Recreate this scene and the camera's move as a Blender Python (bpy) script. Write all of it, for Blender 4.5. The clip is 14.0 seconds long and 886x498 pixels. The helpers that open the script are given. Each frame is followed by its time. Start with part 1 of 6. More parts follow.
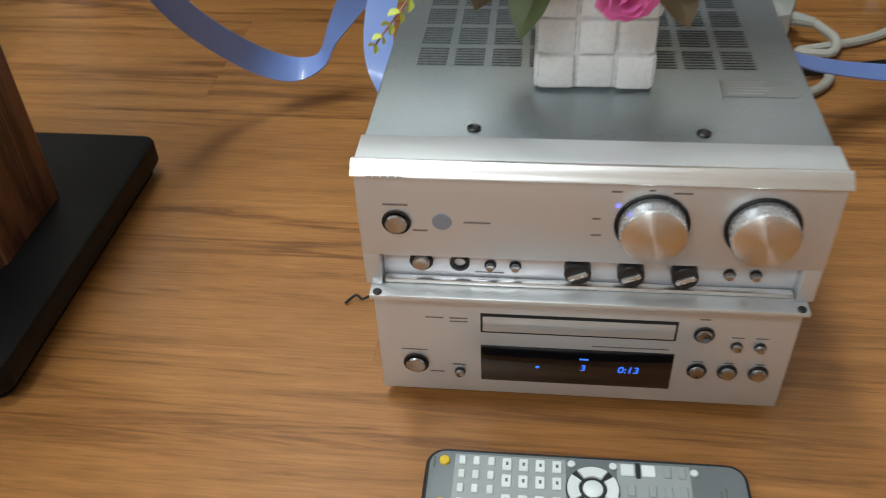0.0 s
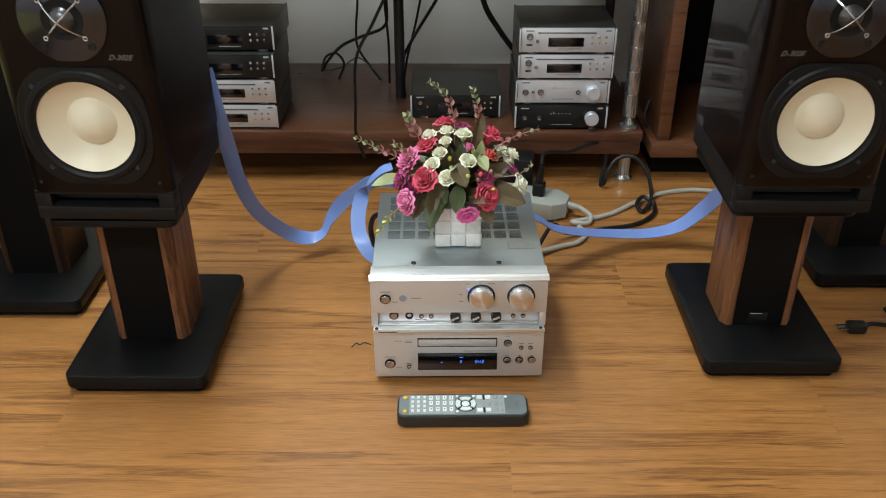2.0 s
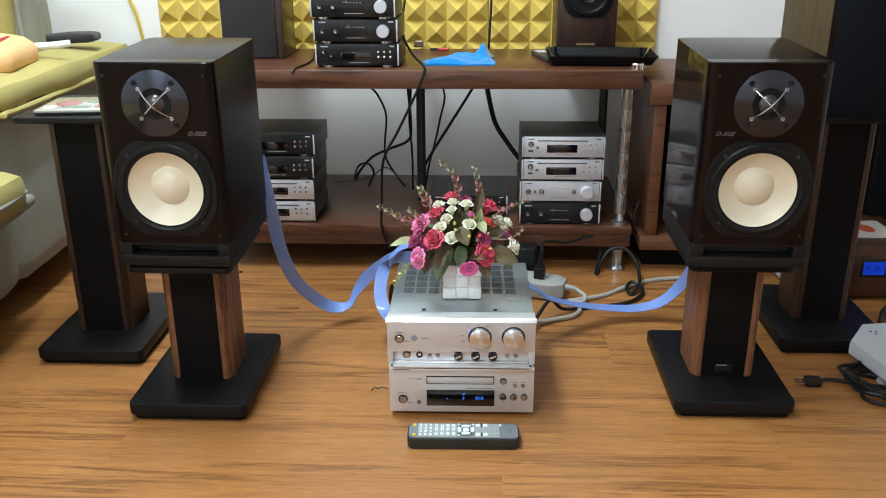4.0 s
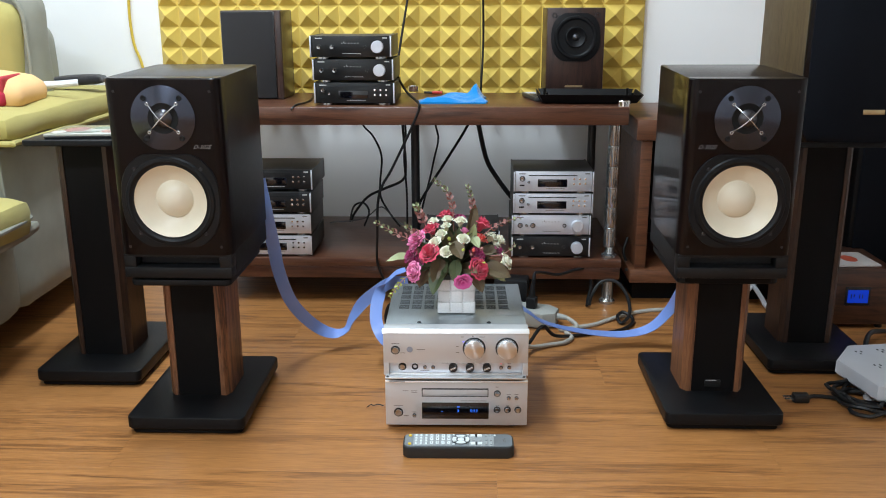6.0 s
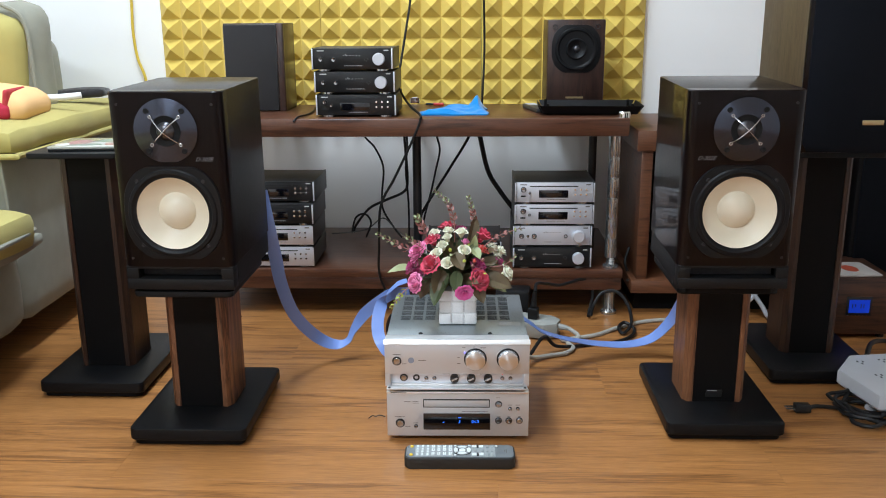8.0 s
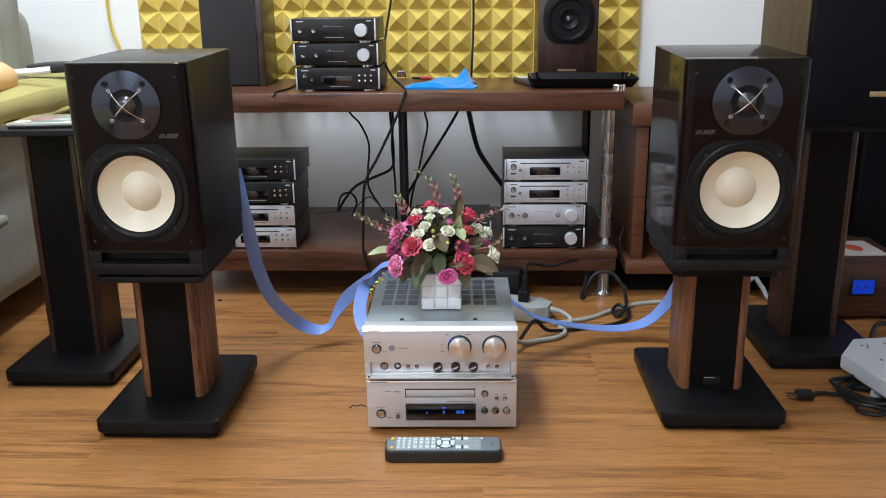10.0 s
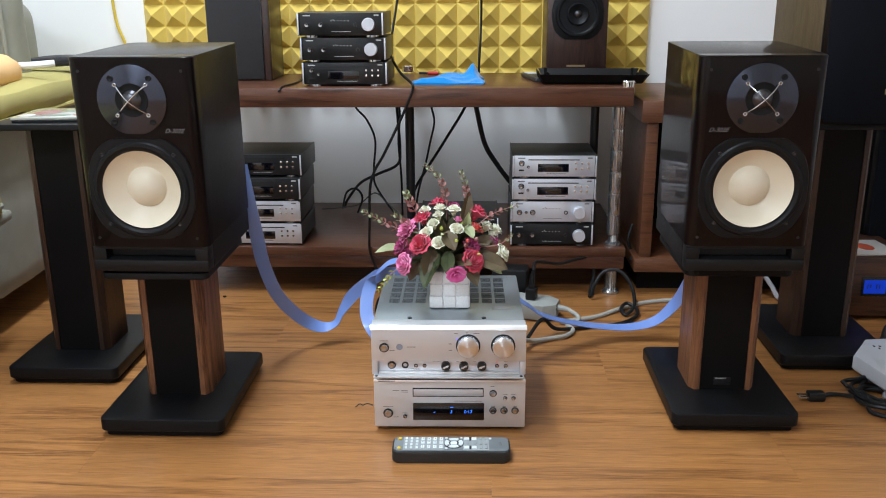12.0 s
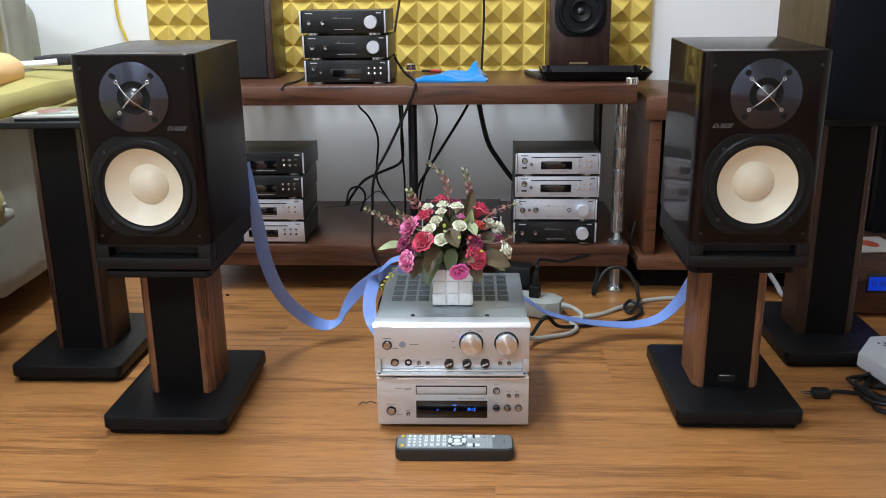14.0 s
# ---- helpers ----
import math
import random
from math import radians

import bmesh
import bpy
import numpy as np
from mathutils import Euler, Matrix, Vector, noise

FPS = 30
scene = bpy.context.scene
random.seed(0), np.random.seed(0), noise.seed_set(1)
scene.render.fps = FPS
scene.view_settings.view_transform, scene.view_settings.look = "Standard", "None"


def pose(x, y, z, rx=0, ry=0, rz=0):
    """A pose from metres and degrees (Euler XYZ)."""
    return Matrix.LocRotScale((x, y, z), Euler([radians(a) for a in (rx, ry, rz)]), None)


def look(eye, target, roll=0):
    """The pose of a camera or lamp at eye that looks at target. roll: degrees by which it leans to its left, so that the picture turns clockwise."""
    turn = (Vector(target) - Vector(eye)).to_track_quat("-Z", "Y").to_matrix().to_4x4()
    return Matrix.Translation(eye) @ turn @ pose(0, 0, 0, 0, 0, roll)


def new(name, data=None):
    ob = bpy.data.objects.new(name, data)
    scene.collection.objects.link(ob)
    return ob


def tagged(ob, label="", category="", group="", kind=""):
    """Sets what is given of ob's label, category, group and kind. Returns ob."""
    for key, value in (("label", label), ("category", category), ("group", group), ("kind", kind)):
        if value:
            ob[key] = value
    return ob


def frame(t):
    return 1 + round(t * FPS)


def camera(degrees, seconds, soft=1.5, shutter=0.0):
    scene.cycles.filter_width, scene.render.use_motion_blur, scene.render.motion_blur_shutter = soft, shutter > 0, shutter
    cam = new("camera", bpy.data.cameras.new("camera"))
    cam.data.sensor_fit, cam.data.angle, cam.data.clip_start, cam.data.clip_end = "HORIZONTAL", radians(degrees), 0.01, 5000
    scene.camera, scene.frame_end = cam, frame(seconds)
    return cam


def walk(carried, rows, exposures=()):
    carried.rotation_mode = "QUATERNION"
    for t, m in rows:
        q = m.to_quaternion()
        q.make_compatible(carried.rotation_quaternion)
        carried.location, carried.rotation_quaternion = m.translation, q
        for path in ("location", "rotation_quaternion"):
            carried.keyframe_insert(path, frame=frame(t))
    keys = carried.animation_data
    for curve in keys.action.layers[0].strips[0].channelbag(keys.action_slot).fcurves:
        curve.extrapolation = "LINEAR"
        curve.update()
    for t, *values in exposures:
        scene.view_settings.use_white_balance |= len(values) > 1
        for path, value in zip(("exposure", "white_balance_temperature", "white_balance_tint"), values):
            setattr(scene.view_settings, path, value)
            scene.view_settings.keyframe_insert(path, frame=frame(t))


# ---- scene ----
cam = camera(53.6, 14.0, soft=1.0, shutter=0.35)
PATH = [
    (0, (-0.027, -0.403, 0.489), (-0.252, 1.116, -0.793), -2.7),
    (0.5, (-0.035, -0.502, 0.595), (-0.088, 1.021, -0.700), -1.8),
    (1, (-0.029, -0.698, 0.728), (-0.002, 0.838, -0.553), 0.3),
    (1.5, (-0.004, -0.923, 0.855), (-0.007, 0.721, -0.283), 0.3),
    (2, (-0.018, -1.129, 0.919), (-0.028, 0.597, -0.091), 0.0),
    (2.5, (-0.007, -1.238, 0.946), (-0.024, 0.524, -0.001), -0.0),
    (3, (0.020, -1.338, 0.961), (-0.048, 0.454, 0.076), -0.3),
    (3.5, (0.028, -1.412, 0.941), (-0.058, 0.421, 0.145), -0.5),
    (3.7, (0.034, -1.429, 0.921), (-0.053, 0.420, 0.165), -0.4),
    (6, (0.031, -1.537, 0.794), (-0.037, 0.389, 0.259), -0.2),
    (6.5, (0.038, -1.540, 0.794), (-0.036, 0.387, 0.265), -0.2),
    (7, (0.039, -1.542, 0.796), (-0.034, 0.385, 0.266), -0.1),
    (7.5, (0.039, -1.540, 0.793), (-0.033, 0.389, 0.266), -0.1),
    (8, (0.035, -1.543, 0.797), (-0.040, 0.389, 0.285), -0.4),
    (8.5, (0.041, -1.540, 0.783), (-0.017, 0.394, 0.273), -0.9),
    (9, (0.061, -1.483, 0.776), (-0.000, 0.444, 0.244), -0.9),
    (9.2, (0.062, -1.471, 0.778), (-0.002, 0.450, 0.229), -0.9),
    (11.5, (0.052, -1.434, 0.779), (-0.027, 0.482, 0.211), -0.3),
    (12, (0.049, -1.429, 0.778), (-0.028, 0.486, 0.206), -0.4),
    (12.5, (0.052, -1.426, 0.774), (-0.025, 0.488, 0.201), -0.6),
    (13, (0.052, -1.424, 0.775), (-0.029, 0.489, 0.195), -0.6),
    (13.5, (0.052, -1.424, 0.773), (-0.035, 0.489, 0.194), -0.6),
    (14, (0.050, -1.426, 0.773), (-0.035, 0.488, 0.200), -0.6),
]
EXPOSURES = [(0, -0.36, 6250, 6), (0.5, -0.50, 6250, 6), (1.0, -0.10, 6400, 3), (1.5, 0.0, 6250, 2), (2.0, -0.05, 6220, 3), (2.5, 0.42, 6280, 2), (3.0, 0.68, 6220, 2), (3.5, 0.29, 6020, 3), (6.0, 0.15, 5700, 6), (9.0, 0.12, 5700, 8), (14.0, 0.13, 5720, 9)]
walk(cam, [(t, look(eye, target, roll)) for t, eye, target, roll in PATH], EXPOSURES)

# ---- world and light ----
world = bpy.data.worlds.new("room_world")
scene.world = world
world.use_nodes = True
world.node_tree.nodes["Background"].inputs[0].default_value = (0.85, 0.92, 1.0, 1)
world.node_tree.nodes["Background"].inputs[1].default_value = 0.05


def ceiling_lamp(x, y, z, sx, sy, watts, color):
    data = bpy.data.lights.new("ceiling_lamp", "AREA")
    data.shape, data.size, data.size_y, data.energy, data.color = "RECTANGLE", sx, sy, watts, color
    ob = new("ceiling_lamp", data)
    ob.matrix_world = pose(x, y, z, 0, 0, 0)
    return ob


ceiling_lamp(-0.6, 0.1, 2.55, 0.3, 1.2, 51, (0.93, 0.98, 1.0))
ceiling_lamp(-1.0, -2.1, 2.55, 1.2, 0.3, 56, (0.93, 0.98, 1.0))


# ---- materials ----
def nodes_of(name):
    m = bpy.data.materials.new(name)
    m.use_nodes = True
    return m, m.node_tree.nodes, m.node_tree.links, m.node_tree.nodes["Principled BSDF"]


def surface(name, base, rough=0.5, metal=0.0, var=0.12, scale=14.0, bump=0.0, bscale=300.0, coat=0.0, spec=0.5,
            stretch=(1, 1, 1), rvar=0.08, sheen=0.0, trans=0.0, object_random=0.0):
    """Plain painted, metal, plastic or cloth surface with variation at two scales."""
    m, n, l, p = nodes_of(name)
    tc = n.new("ShaderNodeTexCoord")
    mp = n.new("ShaderNodeMapping")
    mp.inputs["Scale"].default_value = stretch
    l.new(tc.outputs["Object"], mp.inputs[0])
    big = n.new("ShaderNodeTexNoise")
    big.inputs["Scale"].default_value, big.inputs["Detail"].default_value = scale, 5
    l.new(mp.outputs[0], big.inputs["Vector"])
    fine = n.new("ShaderNodeTexNoise")
    fine.inputs["Scale"].default_value, fine.inputs["Detail"].default_value = bscale, 3
    l.new(mp.outputs[0], fine.inputs["Vector"])
    mix = n.new("ShaderNodeMix")
    mix.data_type = "RGBA"
    mix.inputs[6].default_value = (*[c * (1 - var) for c in base], 1)
    mix.inputs[7].default_value = (*[min(1, c * (1 + var)) for c in base], 1)
    l.new(big.outputs[0], mix.inputs[0])
    last = mix.outputs[2]
    if object_random:
        oi = n.new("ShaderNodeObjectInfo")
        mr = n.new("ShaderNodeMapRange")
        mr.inputs[3].default_value, mr.inputs[4].default_value = 1 - object_random, 1 + object_random
        l.new(oi.outputs["Random"], mr.inputs[0])
        hsv = n.new("ShaderNodeHueSaturation")
        l.new(mr.outputs[0], hsv.inputs["Value"])
        l.new(last, hsv.inputs["Color"])
        last = hsv.outputs[0]
    l.new(last, p.inputs["Base Color"])
    rr = n.new("ShaderNodeMapRange")
    rr.inputs[3].default_value, rr.inputs[4].default_value = max(0.02, rough - rvar), min(1, rough + rvar)
    l.new(fine.outputs[0], rr.inputs[0])
    l.new(rr.outputs[0], p.inputs["Roughness"])
    p.inputs["Metallic"].default_value = metal
    p.inputs["Specular IOR Level"].default_value = spec
    p.inputs["Coat Weight"].default_value = coat
    p.inputs["Coat Roughness"].default_value = 0.06
    p.inputs["Sheen Weight"].default_value = sheen
    p.inputs["Transmission Weight"].default_value = trans
    if bump:
        b = n.new("ShaderNodeBump")
        b.inputs["Strength"].default_value, b.inputs["Distance"].default_value = bump, 0.001
        l.new(fine.outputs[0], b.inputs["Height"])
        l.new(b.outputs[0], p.inputs["Normal"])
    return m


def wood(name, light, dark, streak, scale=1.0, rough=0.35, axis="X", coat=0.0, ring=9.0, per_object=True, coat_rough=0.12, contrast=1.0, long=1.0, spec=0.5, pores=0.55, patch=False):
    """Long-grained wood: broad figure, fine pores and dark streaks, along one axis."""
    m, n, l, p = nodes_of(name)
    tc = n.new("ShaderNodeTexCoord")
    oi = n.new("ShaderNodeObjectInfo")
    add = n.new("ShaderNodeVectorMath")
    add.operation = "MULTIPLY_ADD"
    comb = n.new("ShaderNodeCombineXYZ")
    for k in range(3):
        l.new(oi.outputs["Random"], comb.inputs[k])
    add.inputs[1].default_value = (37.0, 17.0, 23.0) if per_object else (0, 0, 0)
    l.new(comb.outputs[0], add.inputs[0])
    geo = n.new("ShaderNodeNewGeometry")
    l.new(geo.outputs["Position"], add.inputs[2])
    mp = n.new("ShaderNodeMapping")
    long_, across = 1.1 * scale * long, 13.0 * scale
    mp.inputs["Scale"].default_value = {"X": (long_, across, across), "Y": (across, long_, across), "Z": (across, across, long_)}[axis]
    l.new(add.outputs[0], mp.inputs[0])
    fig = n.new("ShaderNodeTexNoise")
    fig.inputs["Scale"].default_value, fig.inputs["Detail"].default_value, fig.inputs["Roughness"].default_value = 1.6, 6, 0.62
    fig.inputs["Distortion"].default_value = 0.9
    l.new(mp.outputs[0], fig.inputs["Vector"])
    ringn = n.new("ShaderNodeMath")
    ringn.operation = "MULTIPLY"
    ringn.inputs[1].default_value = ring
    l.new(fig.outputs[0], ringn.inputs[0])
    frac = n.new("ShaderNodeMath")
    frac.operation = "PINGPONG"
    frac.inputs[1].default_value = 1.0
    l.new(ringn.outputs[0], frac.inputs[0])
    mp2 = n.new("ShaderNodeMapping")
    mp2.inputs["Scale"].default_value = [c * 5.5 for c in mp.inputs["Scale"].default_value]
    l.new(add.outputs[0], mp2.inputs[0])
    pore = n.new("ShaderNodeTexNoise")
    pore.inputs["Scale"].default_value, pore.inputs["Detail"].default_value = 3.0, 5
    l.new(mp2.outputs[0], pore.inputs["Vector"])
    ramp = n.new("ShaderNodeValToRGB")
    ramp.color_ramp.elements[0].position, ramp.color_ramp.elements[0].color = 0.02, (*streak, 1)
    ramp.color_ramp.elements[1].position, ramp.color_ramp.elements[1].color = 0.85, (*light, 1)
    e = ramp.color_ramp.elements.new(0.28)
    e.color = (*dark, 1)
    l.new(frac.outputs[0], ramp.inputs[0])
    flat = n.new("ShaderNodeMix")
    flat.data_type = "RGBA"
    flat.inputs[0].default_value = contrast
    flat.inputs[6].default_value = (*[(a + b) / 2 for a, b in zip(light, dark)], 1)
    l.new(ramp.outputs[0], flat.inputs[7])
    if patch:
        mp3 = n.new("ShaderNodeMapping")
        mp3.inputs["Scale"].default_value = (1.5, 9.0, 9.0)
        l.new(add.outputs[0], mp3.inputs[0])
        calm = n.new("ShaderNodeTexNoise")
        calm.inputs["Scale"].default_value, calm.inputs["Detail"].default_value = 1.0, 3
        l.new(mp3.outputs[0], calm.inputs["Vector"])
        cr = n.new("ShaderNodeMapRange")
        cr.inputs[1].default_value, cr.inputs[2].default_value, cr.inputs[3].default_value, cr.inputs[4].default_value = 0.36, 0.60, 0.20, contrast + 0.25
        l.new(calm.outputs[0], cr.inputs[0])
        l.new(cr.outputs[0], flat.inputs[0])
    mul = n.new("ShaderNodeMix")
    mul.data_type, mul.blend_type = "RGBA", "MULTIPLY"
    mul.inputs[0].default_value = pores
    pr = n.new("ShaderNodeMapRange")
    pr.inputs[1].default_value, pr.inputs[2].default_value, pr.inputs[3].default_value, pr.inputs[4].default_value = 0.3, 0.62, 0.62, 1.12
    l.new(pore.outputs[0], pr.inputs[0])
    l.new(flat.outputs[2], mul.inputs[6])
    l.new(pr.outputs[0], mul.inputs[7])
    l.new(mul.outputs[2], p.inputs["Base Color"])
    rr = n.new("ShaderNodeMapRange")
    rr.inputs[3].default_value, rr.inputs[4].default_value = rough + 0.1, rough - 0.06
    l.new(pore.outputs[0], rr.inputs[0])
    l.new(rr.outputs[0], p.inputs["Roughness"])
    p.inputs["Coat Weight"].default_value, p.inputs["Coat Roughness"].default_value = coat, coat_rough
    p.inputs["Specular IOR Level"].default_value = spec
    p.inputs["Coat IOR"].default_value = 1.42
    b = n.new("ShaderNodeBump")
    b.inputs["Strength"].default_value, b.inputs["Distance"].default_value = 0.12, 0.001
    l.new(pore.outputs[0], b.inputs["Height"])
    l.new(b.outputs[0], p.inputs["Normal"])
    return m


def brushed(name, base, rough, stretch, metal=1.0, bump=0.08, var=0.06):
    return surface(name, base, rough, metal, var=var, scale=3, bump=bump, bscale=400, stretch=stretch, rvar=0.07)


def spun(name, base, rough, aniso=0.75, axis="Y", metal=1.0):
    m = surface(name, base, rough, metal, var=0.05, rvar=0.03)
    n, l = m.node_tree.nodes, m.node_tree.links
    p = n["Principled BSDF"]
    t = n.new("ShaderNodeTangent")
    t.direction_type, t.axis = "RADIAL", axis
    l.new(t.outputs[0], p.inputs["Tangent"])
    p.inputs["Anisotropic"].default_value = aniso
    p.inputs["Anisotropic Rotation"].default_value = 0.25
    return m


def glow(name, color, strength):
    m, n, l, p = nodes_of(name)
    p.inputs["Base Color"].default_value = (*[c * 0.3 for c in color], 1)
    p.inputs["Emission Color"].default_value = (*color, 1)
    p.inputs["Emission Strength"].default_value = strength
    return m


M_FLOOR = wood("floor_laminate", (0.415, 0.187, 0.055), (0.318, 0.138, 0.039), (0.160, 0.064, 0.020), scale=2.6, rough=0.33, ring=4.8, contrast=0.72, long=0.62, pores=0.6, patch=True)
M_WALL = surface("wall_paint", (0.92, 0.908, 0.885), 0.75, var=0.03, scale=3, bump=0.15, bscale=180)
M_CEIL = surface("ceiling_paint", (0.8, 0.8, 0.78), 0.8, var=0.02, scale=3)
M_FOAM = surface("yellow_foam", (0.72, 0.535, 0.115), 0.9, var=0.12, scale=9, bump=0.5, bscale=900, spec=0.15, sheen=0.2)
M_RACK = wood("rack_veneer", (0.115, 0.046, 0.024), (0.080, 0.030, 0.0155), (0.042, 0.016, 0.009), scale=1.6, rough=0.3, ring=6, coat=0.25)
M_WING = wood("cabinet_veneer", (0.140, 0.056, 0.025), (0.100, 0.037, 0.016), (0.052, 0.019, 0.009), scale=1.6, rough=0.35, ring=6)
M_CAB = wood("speaker_gloss", (0.0046, 0.0022, 0.0023), (0.0033, 0.0016, 0.0017), (0.0020, 0.0011, 0.0011), scale=2.5, rough=0.3, axis="Z", ring=6, coat=0.45, coat_rough=0.045, spec=0.06)
# Same colour, weaker rougher coat put in to mute the left speaker's reflections.
M_CABMUTED = wood("speaker_gloss_muted", (0.0046, 0.0022, 0.0023), (0.0033, 0.0016, 0.0017), (0.0020, 0.0011, 0.0011), scale=2.5, rough=0.34, axis="Z", ring=6, coat=0.32, coat_rough=0.2, spec=0.06)
M_STANDWOOD = wood("stand_wood", (0.185, 0.079, 0.034), (0.12, 0.047, 0.0195), (0.045, 0.017, 0.0085), scale=2.2, rough=0.4, axis="Z", ring=7)
# Rear stands: the shade they stand in is put into this wood's colour.
M_STANDWOOD_SHADE = wood("stand_wood_shaded", (0.042, 0.018, 0.0085), (0.027, 0.011, 0.005), (0.012, 0.005, 0.003), scale=2.2, rough=0.4, axis="Z", ring=7)
M_BLACK = surface("black_lacquer", (0.0045, 0.0045, 0.005), 0.42, spec=0.2, var=0.25, scale=8, bump=0.25, bscale=700)
M_BLACKSAT = surface("black_panel", (0.0032, 0.003, 0.0032), 0.6, spec=0.13, var=0.2, scale=10, bump=0.1)
M_PLINTH = surface("plinth_black", (0.006, 0.006, 0.0065), 0.5, spec=0.25, var=0.2, scale=12, bump=0.25, bscale=700)
M_CLOTH = surface("grille_cloth", (0.016, 0.014, 0.0145), 0.95, var=0.15, scale=30, bump=0.6, bscale=1400, sheen=0.3)
M_CLOTHNAVY = surface("grille_cloth_dark", (0.0045, 0.0055, 0.0085), 0.9, var=0.15, scale=30, bump=0.6, bscale=1400, spec=0.15)
M_RUBBER = surface("rubber_black", (0.004, 0.0045, 0.0055), 0.5, var=0.15, scale=20, spec=0.25)
M_GASKET = surface("gasket_black", (0.0045, 0.005, 0.006), 0.45, var=0.15, scale=20, bump=0.1, spec=0.25)
M_CONE = surface("cream_cone", (0.76, 0.69, 0.535), 0.42, var=0.05, scale=12, bump=0.1, bscale=240)
M_PLATE = spun("spun_dark_plate", (0.070, 0.078, 0.105), 0.24, 0.95)
M_DOME = surface("tweeter_dome", (0.10, 0.10, 0.11), 0.3, 0.9)
M_SILVER = brushed("champagne_silver", (0.645, 0.665, 0.695), 0.36, (0.02, 1, 1), metal=0.6)
M_LIP = brushed("bright_trim", (0.90, 0.90, 0.90), 0.3, (0.02, 1, 1))
M_TOPGREY = surface("silver_painted_steel", (0.375, 0.42, 0.44), 0.3, 0.85, var=0.05, scale=6, bump=0.1, bscale=800)
M_KNOB = spun("spun_knob", (0.74, 0.75, 0.77), 0.30, 0.95, metal=1.0)
M_KNOBSIDE = brushed("knob_side", (0.66, 0.67, 0.68), 0.26, (1, 1, 1), metal=0.7)
M_CAP = surface("button_metal", (0.46, 0.47, 0.49), 0.2, 1.0, var=0.04, rvar=0.04)
M_CHROME = surface("chrome", (0.78, 0.78, 0.78), 0.1, 1.0, var=0.04, rvar=0.04)
M_STEEL = surface("satin_steel", (0.50, 0.525, 0.54), 0.2, 0.9, var=0.04, rvar=0.03)
M_DARKMETAL = surface("black_metal", (0.02, 0.02, 0.022), 0.38, 0.2, var=0.15, scale=18, bump=0.1, bscale=900)
M_CASE = surface("dark_case", (0.045, 0.044, 0.043), 0.42, 0.2, var=0.12, scale=18, bump=0.1, bscale=900)
M_FACEBLACK = surface("black_face", (0.012, 0.013, 0.014), 0.3, 0.2, var=0.1)
M_FACESILVER = brushed("silver_face", (0.70, 0.73, 0.79), 0.36, (0.03, 1, 1), metal=0.55)
M_GLASSBLACK = surface("display_black", (0.004, 0.004, 0.006), 0.12, var=0.1, coat=0.6)
M_BLUE = glow("blue_segments", (0.05, 0.2, 1.0), 1.4)
M_LED = glow("blue_led", (0.1, 0.1, 1.0), 5.0)
M_REDLED = glow("red_led", (1.0, 0.05, 0.03), 1.0)
M_LCD = glow("lcd_backlight", (0.005, 0.06, 0.8), 0.34)
M_LCDTEXT = surface("lcd_segment", (0.01, 0.02, 0.12), 0.4)
M_PRINT = surface("grey_print", (0.14, 0.13, 0.125), 0.6)
M_PRINTLIGHT = surface("light_print", (0.55, 0.55, 0.55), 0.5)
M_BADGE = surface("dim_silver_print", (0.20, 0.20, 0.21), 0.4, 0.3)
M_GOLD = surface("gold_badge", (0.5, 0.40, 0.22), 0.35, 0.9)
M_VENT = surface("vent_grey", (0.045, 0.047, 0.048), 0.7)
M_HOLE = surface("vent_dark", (0.012, 0.012, 0.013), 0.8)


# ---- mesh tools ----
def add_box(bm, x0, x1, y0, y1, z0, z1, bevel=0.0, seg=2, only=None):
    r = bmesh.ops.create_cube(bm, size=1.0)
    vs = r["verts"]
    for v in vs:
        v.co = Vector(((x0 + x1) / 2 + v.co.x * (x1 - x0), (y0 + y1) / 2 + v.co.y * (y1 - y0), (z0 + z1) / 2 + v.co.z * (z1 - z0)))
    if bevel:
        es = {e for v in vs for e in v.link_edges}
        if only:
            keep = []
            for e in es:
                d = (e.verts[0].co - e.verts[1].co)
                ax = "xyz"[max(range(3), key=lambda k: abs(d[k]))]
                if ax in only:
                    keep.append(e)
            es = keep
        bmesh.ops.bevel(bm, geom=list(es), offset=bevel, segments=seg, affect="EDGES", profile=0.5)
    return bm


def box(x0, x1, y0, y1, z0, z1, bevel=0.0, seg=2, only=None):
    return add_box(bmesh.new(), x0, x1, y0, y1, z0, z1, bevel, seg, only)


AX = {"z": Matrix.Identity(4), "y": Matrix.Rotation(radians(90), 4, "X"), "x": Matrix.Rotation(radians(90), 4, "Y")}


def add_lathe(bm, profile, at=(0, 0, 0), axis="z", seg=32, m=None):
    """Turns (radius, height) pairs round an axis; axis 'y' grows towards -y, the viewer's side of a front panel."""
    m = m or Matrix.Translation(at) @ AX[axis]
    rings = []
    for r, h in profile:
        if r < 1e-6:
            rings.append([bm.verts.new(m @ Vector((0, 0, h)))])
        else:
            rings.append([bm.verts.new(m @ Vector((r * math.cos(2 * math.pi * k / seg), r * math.sin(2 * math.pi * k / seg), h))) for k in range(seg)])
    for a, b in zip(rings, rings[1:]):
        for k in range(seg):
            k2 = (k + 1) % seg
            if len(a) == 1 and len(b) == 1:
                continue
            if len(a) == 1:
                bm.faces.new((a[0], b[k], b[k2]))
            elif len(b) == 1:
                bm.faces.new((a[k], b[0], a[k2]))
            else:
                bm.faces.new((a[k], b[k], b[k2], a[k2]))
    return bm


def lathe(profile, at=(0, 0, 0), axis="z", seg=32):
    return add_lathe(bmesh.new(), profile, at, axis, seg)


